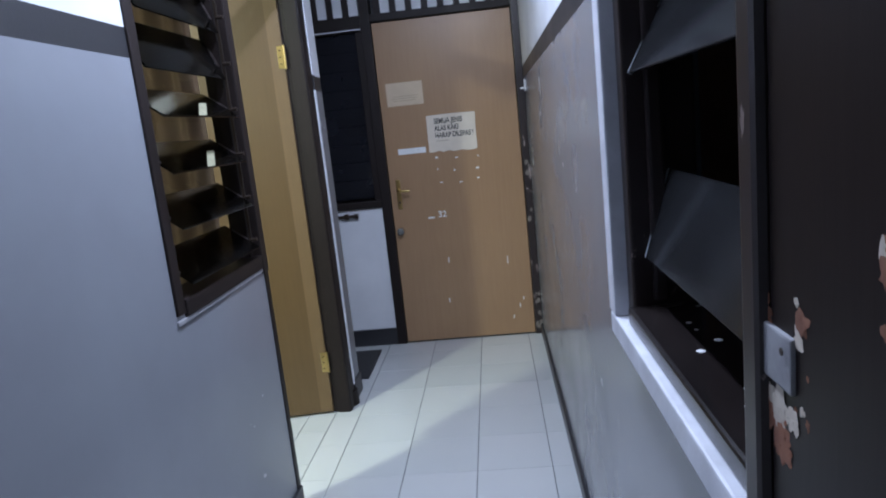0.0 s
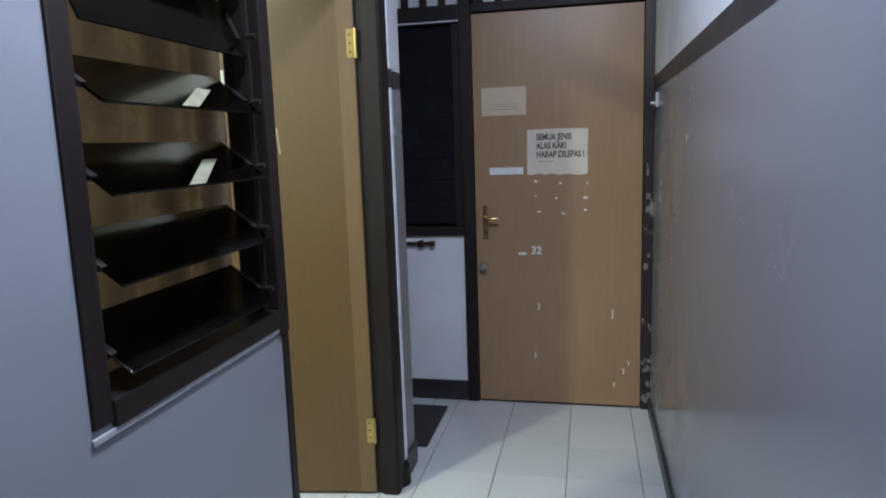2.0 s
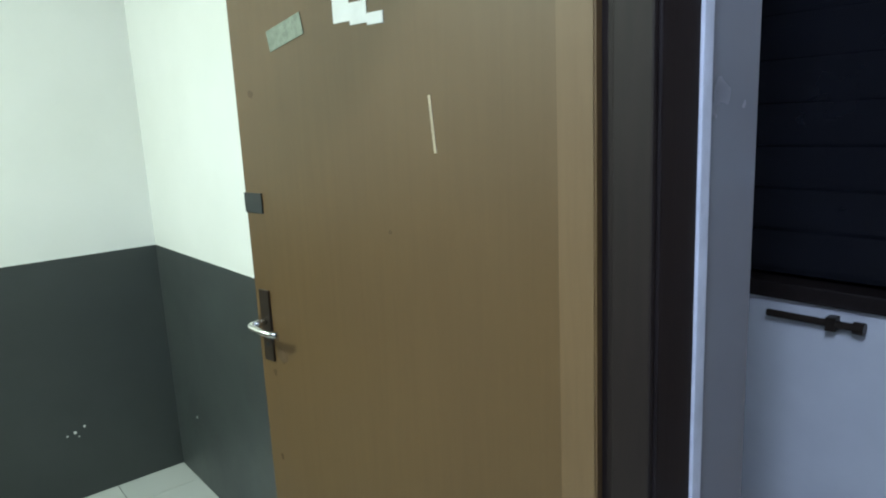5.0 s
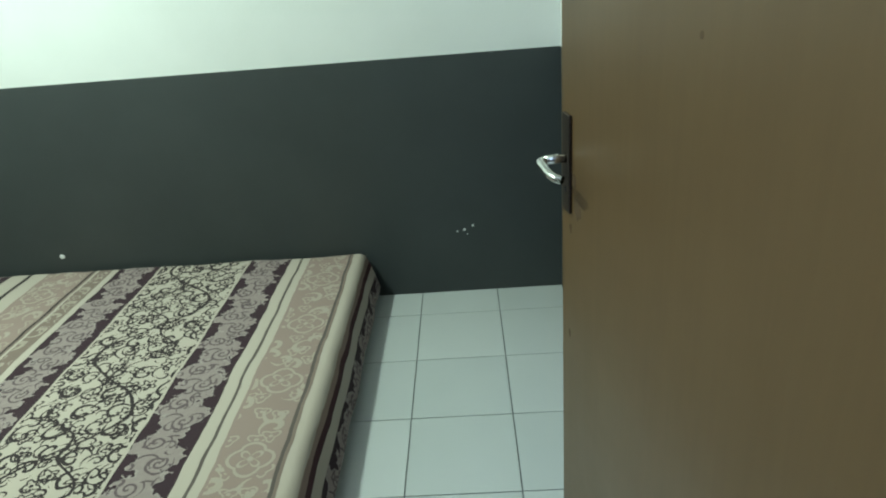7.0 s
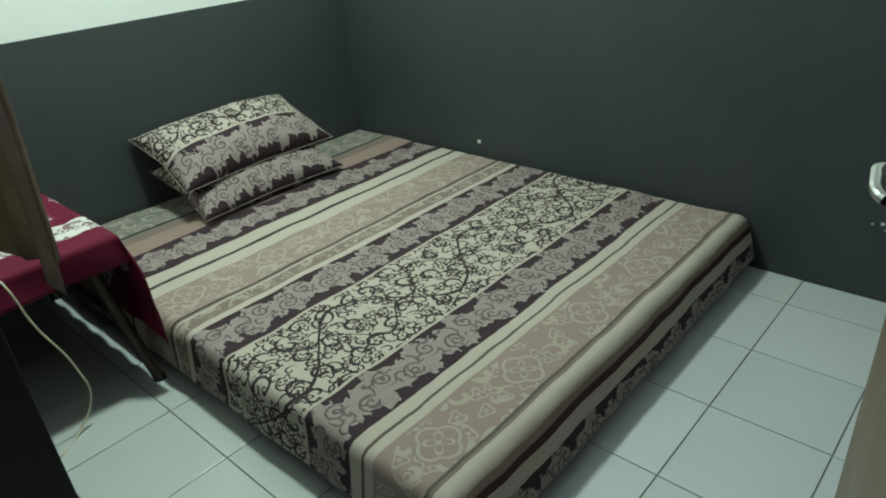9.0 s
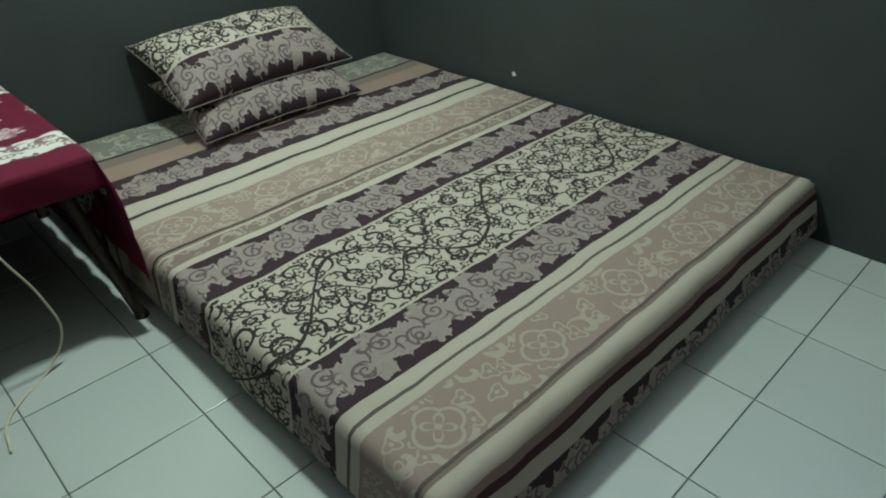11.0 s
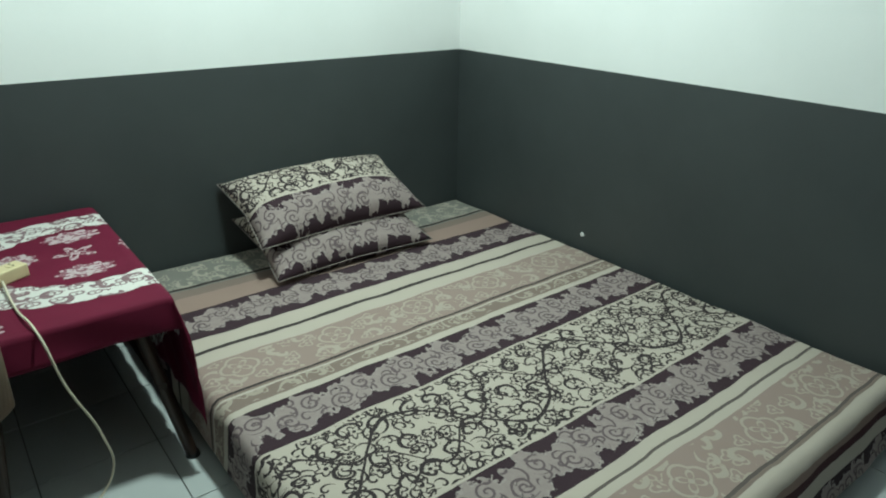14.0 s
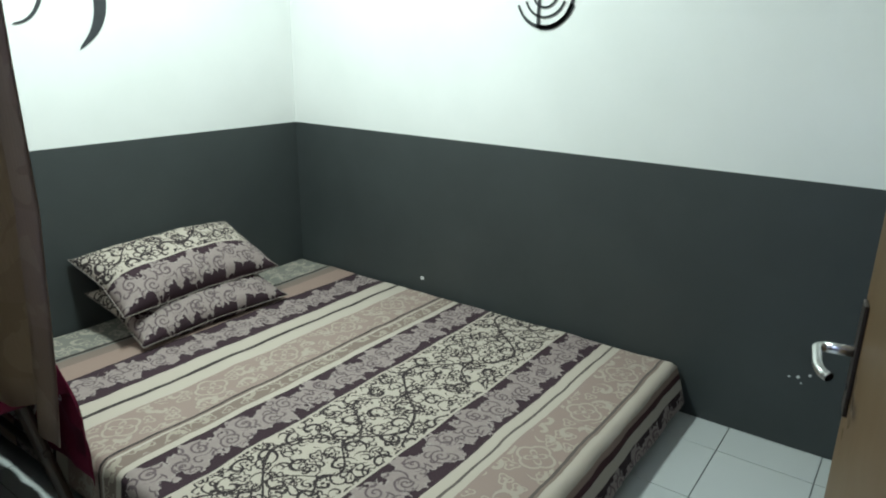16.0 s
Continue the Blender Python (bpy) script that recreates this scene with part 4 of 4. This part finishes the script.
# ---- hall door at the corridor's end ----
hf = thing("hall_door_frame", "dark brown worn wooden frame round the hall door", "frame", (0, 0, 0), kind="structure")
part("left_post", boxes((HX0 - 0.06, HX0, -0.018, 0.10, 0, 2.46), bevel=0.004), DARK_WOOD, hf)
part("right_post", boxes((HX1, HX1 + 0.045, -0.018, 0.10, 0, 2.46), bevel=0.004), WORN_WOOD, hf, "dark post with paint chipped off near the floor")
part("door_head", boxes((HX0, HX1, -0.014, 0.10, HZ + 0.005, HZ + 0.05), bevel=0.004), DARK_WOOD_H, hf)
part("top_rail", boxes((-2.3, HX1 + 0.045, -0.014, 0.10, 2.46, 2.50), bevel=0.004), DARK_WOOD_H, hf)
hd = thing("door_hall", "brown plywood hall door with pasted paper notices", "door", (HX0, 0.0, 0.008))
hw = HX1 - HX0
part("door_leaf", boxes((0.004, hw - 0.004, 0.0, 0.038, 0, HZ - 0.01), bevel=0.002), DOOR_HALL, hd)
pa = part("paper_notice", boxes((0.047, 0.270, -0.0012, 0.0, 1.498, 1.636), bevel=0.0004), PAPER, hd, "plain yellowed paper notice")
for k, (a, b) in enumerate(((0.085, 0.24), (0.08, 0.235), (0.085, 0.225))):
    part("faded_line", boxes((a, b, -0.0018, -0.0012, 1.552 - 0.013 * k, 1.555 - 0.013 * k)), plain("faded_print", (0.42, 0.33, 0.23), 0.8), pa)
bm = bmesh.new()
vs = [bm.verts.new((x, -0.0016, z)) for x, z in ((0.272, 1.200), (0.30, 1.197), (0.335, 1.205), (0.36, 1.196), (0.40, 1.203), (0.425, 1.194), (0.47, 1.200), (0.52, 1.193), (0.562, 1.197), (0.570, 1.21), (0.568, 1.30), (0.572, 1.42), (0.42, 1.424), (0.274, 1.421))]
bm.faces.new(vs)
r = bmesh.ops.extrude_face_region(bm, geom=bm.faces[:])
bmesh.ops.translate(bm, verts=[g for g in r["geom"] if isinstance(g, bmesh.types.BMVert)], vec=(0, 0.0014, 0))
bmesh.ops.recalc_face_normals(bm, faces=bm.faces)
sg = part("notice_sign", bm, PAPER_PALE, hd, "pale paper sign asking to take off footwear")
FLAT = Matrix.Rotation(radians(90), 4, "X")
for k, tx in enumerate(("SEMUA JENIS", "ALAS KAKI", "HARAP DILEPAS !")):
    writing("lettering", tx, 0.043, Matrix.Translation((0.318, -0.0024, 1.370 - 0.043 * k)) @ FLAT @ Matrix.Scale(0.72, 4, (1, 0, 0)), INK, sg)
part("small_print", boxes((0.322, 0.40, -0.0023, -0.0016, 1.262, 1.267)), plain("faint_print", (0.45, 0.38, 0.3), 0.8), sg)
part("white_label", boxes((0.080, 0.252, -0.0014, 0.0, 1.203, 1.238), bevel=0.0004), WHITE_STICKER, hd, "strip of white label tape")
pl = part("handle_plate", boxes((0.042, 0.070, -0.006, 0.0, 0.868, 1.052), bevel=0.0035), BRASS, hd, "worn brass handle plate")
tube("lever_handle", [(0.056, -0.004, 0.985), (0.058, -0.046, 0.985), (0.080, -0.052, 0.984), (0.128, -0.048, 0.980)], 0.008, BRASS, pl)
part("keyhole", rod(bmesh.new(), (0.056, -0.0075, 0.91), (0.056, -0.0055, 0.91), 0.006), DARK_HOLE, pl)
kn = part("lock_knob", rod(bmesh.new(), (0.042, -0.03, 0.728), (0.042, 0.0, 0.728), 0.022, 0.026, 20), CHROME, hd, "dull chrome lock knob", smooth=False)
part("knob_tip", rod(bmesh.new(), (0.042, -0.044, 0.728), (0.042, -0.03, 0.728), 0.011, 0.013, 16), CHROME, kn)
num = part("paint_smear", boxes((0.222, 0.262, -0.001, 0.0, 0.790, 0.802)), WHITE_STICKER, hd, "white painted smear")
writing("painted_number", "32", 0.055, Matrix.Translation((0.285, -0.0012, 0.795)) @ FLAT, WHITE_STICKER, hd, "white hand-painted number")
rng = random.Random(5)
for x, z, w, h in [(0.30 + 0.13 * a + rng.uniform(-.02, .02), 1.155 - 0.075 * b + rng.uniform(-.01, .01), rng.uniform(.006, .02), rng.uniform(.006, .011)) for a in range(3) for b in range(3)]:
    part("paste_mark", boxes((x, x + w, -0.0008, 0.0, z, z + h)), WHITE_STICKER, hd)
for x, z, h in ((0.69, 0.46, .05), (0.32, 0.50, .035), (0.745, 0.17, .03), (0.70, 0.10, .025), (0.30, 0.24, .03), (0.77, 0.22, .02)):
    part("paint_scratch", boxes((x, x + 0.006, -0.0008, 0.0, z, z + h)), WHITE_STICKER, hd)
for k in range(16):
    z = 0.05 + rng.random() ** 1.6 * 1.1
    bm = bmesh.new()
    bmesh.ops.create_icosphere(bm, subdivisions=2, radius=rng.uniform(0.004, 0.011))
    for v in bm.verts:
        v.co *= 1 + 0.8 * noise.noise(v.co * 120 + Vector((k, 0, 0)))
        v.co.y *= 0.08
        v.co.z *= 1.6
    bmesh.ops.translate(bm, verts=bm.verts, vec=(HX1 + rng.uniform(0.012, 0.042), -0.0185, z))
    part("paint_chip", bm, BARE, hf, "bare patch where paint has flaked")
# ventilation slats over the door and the dark window
vent = thing("ventilation_grille", "white vertical ventilation slats between dark bars over the door", "grille", (0, 0.03, 0))
part("backing", boxes((-2.28, HX1, 0.055, 0.065, HZ + 0.05, 2.46)), DARK_HOLE, vent)
slat_me = mesh_of("slat", boxes((-0.029, 0.029, -0.012, 0.012, -0.20, 0.20), bevel=0.003), WHITE_HALL)
bar_me = mesh_of("bar", boxes((-0.019, 0.019, -0.024, 0.02, -0.20, 0.20), bevel=0.003), DARK_WOOD)
for k in range(-14, 9):
    x = 0.215 + 0.0955 * k
    if abs(x - 0.14) < 0.05:
        continue
    for nm, me, dx in (("slat", slat_me, 0.048), ("bar", bar_me, 0.0)):
        if x + dx < HX1 - 0.02:
            o = new(nm, me)
            o.parent, o.location = vent, (x + dx, 0, 2.2575)
# dark window beside the hall door
dw = thing("window_dark", "unlit window of dark horizontal panes beside hall door", "window", (0, 0, 0))
part("window_sill", boxes((-2.3, HX0 - 0.06, -0.02, 0.11, 0.90, 0.945), bevel=0.005), DARK_WOOD_H, dw)
part("window_head", boxes((-2.3, HX0 - 0.06, -0.016, 0.10, 1.965, 2.055), bevel=0.004), DARK_WOOD_H, dw)
part("window_bead", boxes((-2.3, HX0 - 0.06, -0.022, -0.016, 1.972, 1.978), bevel=0.001), TRIM_WHITE, dw, "thin pale line under the window head")
for x in (HX0 - 0.10, -0.62):
    part("window_stile", boxes((x, x + 0.04, 0.0, 0.06, 0.945, 1.965), bevel=0.003), DARK_WOOD, dw)
for k in range(9):
    z = 0.96 + 0.111 * k
    bm = boxes((-0.58, HX0 - 0.10, -0.003, 0.003, 0, 0.118), bevel=0.001)
    bmesh.ops.transform(bm, matrix=Matrix.Translation((0, 0.04, z)) @ Matrix.Rotation(radians(9), 4, "X"), verts=bm.verts)
    part("pane", bm, DARK_PANE, dw)
part("dark_board", boxes((-2.28, HX0 - 0.06, 0.085, 0.095, 0.945, 1.965)), DARK_HOLE, dw, "dark board behind the panes")
rail = thing("door_bolt", "dark iron sliding bolt fixed on the white low wall", "bolt", (-0.12, -0.004, 0.86))
part("bolt_rod", rod(bmesh.new(), (-0.16, -0.018, 0), (0.05, -0.018, 0), 0.010), DARK_METAL, rail)
part("bolt_bracket", boxes((-0.012, 0.012, -0.03, 0.004, -0.018, 0.018), bevel=0.002), DARK_METAL, rail)
part("bolt_end", rod(bmesh.new(), (0.05, -0.018, 0), (0.075, -0.018, 0), 0.016), DARK_METAL, rail)
mat = solid("doormat", boxes((-0.75, 0.0, -0.60, -0.125, 0.0, 0.012), bevel=0.005), MAT_BLACK, "dark grey fibre doormat on the white tiles", "doormat")
mat.data.transform(Matrix.Translation((0.02, 0, 0)))
# hook on the grey wall
sw = thing("wall_hook", "small white plastic hook on the grey wall", "hook", (XR, -0.16, 1.545))
part("hook_plate", boxes((-0.008, 0.0, -0.02, 0.02, -0.035, 0.03), bevel=0.003), WHITE_STICKER, sw)
part("hook_peg", rod(bmesh.new(), (-0.03, 0, -0.018), (-0.006, 0, -0.018), 0.006), WHITE_STICKER, sw)

# ---- wide window in the corridor's other wall ----
structure("trim_wide_window", boxes((XR - 0.036, XR + 0.003, RW1, RW1 + 0.055, RZ0 - 0.0, RZ1), (XR - 0.036, XR + 0.005, RW0, RW1 + 0.045, RZ0 - 0.04, RZ0), bevel=0.004), TRIM_WHITE, "white painted trim round the wide window", "trim")
ww = thing("wide_window", "dark chipped window frame with tilted smoked glass panes", "window", (0, 0, 0))
part("far_jamb", boxes((XR - 0.012, XR + 0.10, RW1 - 0.045, RW1, RZ0, RZ1), bevel=0.005), WORN_WOOD, ww, "chipped dark jamb")
part("inner_jamb", boxes((XR + 0.02, XR + 0.045, RW1 - 0.062, RW1 - 0.045, RZ0 + .04, RZ1), bevel=0.005), WORN_WOOD, ww)
part("sill", boxes((XR - 0.022, XR + 0.11, RW0, RW1 - 0.045, RZ0, RZ0 + 0.03), bevel=0.005), SILL_WOOD, ww, "dark sill with chipped white flecks")
for z, tilt in ((1.184, 17), (1.474, 28), (1.764, 28), (2.054, 28)):
    bm = boxes((-0.003, 0.003, -3.605, RW1 - 0.05, -0.074, 0.074), bevel=0.001)
    m4 = Matrix.Translation((XR + 0.034, 0, z)) @ Matrix.Rotation(radians(tilt), 4, "Y")
    bmesh.ops.transform(bm, matrix=m4, verts=bm.verts)
    pn = part("glass_pane", bm, GREY_PANE, ww, "large tilted smoked pane")
    eb = boxes((-0.0035, 0.0035, RW1 - 0.056, RW1 - 0.049, -0.074, 0.074))
    bmesh.ops.transform(eb, matrix=m4, verts=eb.verts)
    part("pale_edge", eb, EDGE_GLASS, pn, "bright ground glass edge")
post = thing("window_post", "broad dark wooden post with chipped paint and metal latch", "post", (0, 0, 0), kind="structure")
part("post_board", boxes((XR - 0.03, XR + 0.11, -4.55, -3.65, 0, RZ1 + .1), bevel=0.006), POST_WOOD, post)
part("post_bead", boxes((XR - 0.038, XR + 0.06, -3.65, -3.612, 0.0, RZ1 + .1), bevel=0.008), WORN_WOOD, post, "rounded chipped bead")
lt = part("latch_plate", boxes((XR - 0.0335, XR - 0.028, -3.695, -3.625, 1.148, 1.190), bevel=0.002), PLASTER, post, "dull metal latch with screws")
for dy in (-0.012, 0.012):
    part("screw", rod(bmesh.new(), (XR - 0.0355, -3.66 + dy * 2, 1.178), (XR - 0.035, -3.66 + dy * 2, 1.178), 0.003, None, 10), DARK_METAL, lt)
RAW = plain("raw_reddish_wood", (0.34, 0.15, 0.09), 0.8, 0, 0.5, 30)
chip_rng = random.Random(11)
CHIP_SPOTS = [(-3.665, 1.130, 0.013), (-3.650, 1.118, 0.010), (-3.670, 1.100, 0.012), (-3.690, 1.128, 0.008), (-3.645, 1.20, 0.009), (-3.705, 1.204, 0.008), (-3.700, 1.19, 0.006)]
CHIP_SPOTS += [(chip_rng.uniform(-3.72, -3.64), chip_rng.gauss(1.14, 0.05), chip_rng.uniform(0.002, 0.005)) for _ in range(16)]
CHIP_SPOTS += [(-3.80, chip_rng.uniform(1.05, 1.28), chip_rng.uniform(0.003, 0.007)) for _ in range(8)]
for k, (y, z, r) in enumerate(CHIP_SPOTS):
    bm = bmesh.new()
    bmesh.ops.create_icosphere(bm, subdivisions=4 if r > 0.007 else 2, radius=r)
    for v in bm.verts:
        grow = 1 + 1.1 * noise.noise(v.co / r * 1.3 + Vector((k * 3.1, 0, 0))) + 0.7 * noise.noise(v.co / r * 3.7 + Vector((0, k, 0)))
        v.co *= max(0.25, grow)
        v.co.x = max(-0.0006, min(0.0006, v.co.x * 0.06))
    bmesh.ops.translate(bm, verts=bm.verts, vec=(XR - 0.0302, y, z))
    part("paint_chip", bm, RAW if k % 3 else PAPER_PALE, post, "bare wood where paint has chipped")
for k in range(14):
    y, z = rng.uniform(-3.9, -3.0), RZ0 + 0.0305
    bm = bmesh.new()
    bmesh.ops.create_icosphere(bm, subdivisions=1, radius=rng.uniform(0.003, 0.007))
    for v in bm.verts:
        v.co.z *= 0.15
    bmesh.ops.translate(bm, verts=bm.verts, vec=(XR + rng.uniform(0.015, 0.09), y, z))
    part("paint_fleck", bm, WHITE_STICKER, ww)
# dim room seen through the wide window; added wardrobe stands in for a brown door
cupb = thing("wardrobe", "tall brown wardrobe standing in for a door behind glass", "wardrobe", (1.26, -1.90, 0))
part("carcass", boxes((0, 0.48, -0.48, 0.5, 0.0, 1.9), bevel=0.006), DOOR_HALL, cupb)
part("edge_strip", boxes((-0.008, 0.006, -0.506, -0.482, 0.0, 1.9), bevel=0.002), EDGE_GLASS, cupb, "pale edge strip")
dd = part("wardrobe_door", boxes((0.01, 0.47, -0.50, -0.482, 0.06, 1.86), bevel=0.004), DOOR_HALL, cupb)
part("handle", rod(bmesh.new(), (0.05, -0.515, 1.14), (0.05, -0.515, 1.26), 0.006), BRASS, dd)

# ---- floor tiles ----
tile_cache = {}


def lay_tiles(parent, xs, ys, x0, x1, y0, y1, gap=0.0035, gap_y=0.0035):
    for a, b in zip(xs, xs[1:]):
        for c, d in zip(ys, ys[1:]):
            a2, b2, c2, d2 = max(a, x0), min(b, x1), max(c, y0), min(d, y1)
            if b2 - a2 < 0.02 or d2 - c2 < 0.02:
                continue
            w, h = round(b2 - a2 - gap, 4), round(d2 - c2 - gap_y, 4)
            if (w, h) not in tile_cache:
                tile_cache[(w, h)] = mesh_of("tile", boxes((-w / 2, w / 2, -h / 2, h / 2, -0.006, 0.0), bevel=0.0012), TILE)
            o = new("tile", tile_cache[(w, h)])
            o.parent, o.location = parent, ((a2 + b2) / 2, (c2 + d2) / 2, 0.0)


room_floor = thing("floor_bedroom", "white ceramic floor tiles with grey joints", "floor", kind="structure")
lay_tiles(room_floor, [-1.168 + 0.3215 * k for k in range(-5, 6)], [-1.5515 + 0.3122 * k for k in range(-9, 4)], XF, XI + 0.005, YH, YR)
hall_floor = thing("floor_corridor", "white ceramic corridor floor tiles with grey joints", "floor", kind="structure")
hx = [0.06 + 0.298 * k for k in range(-9, 6)]
hy = [-0.20 + 0.298 * k for k in range(-22, 3)]
lay_tiles(hall_floor, hx, hy, XI + 0.005, XR + 0.0, Y_NEAR, 0.0, 0.0035, 0.0014)
lay_tiles(hall_floor, hx, hy, -2.3, XI + 0.005, YR + 0.235, 0.0, 0.0035, 0.0014)
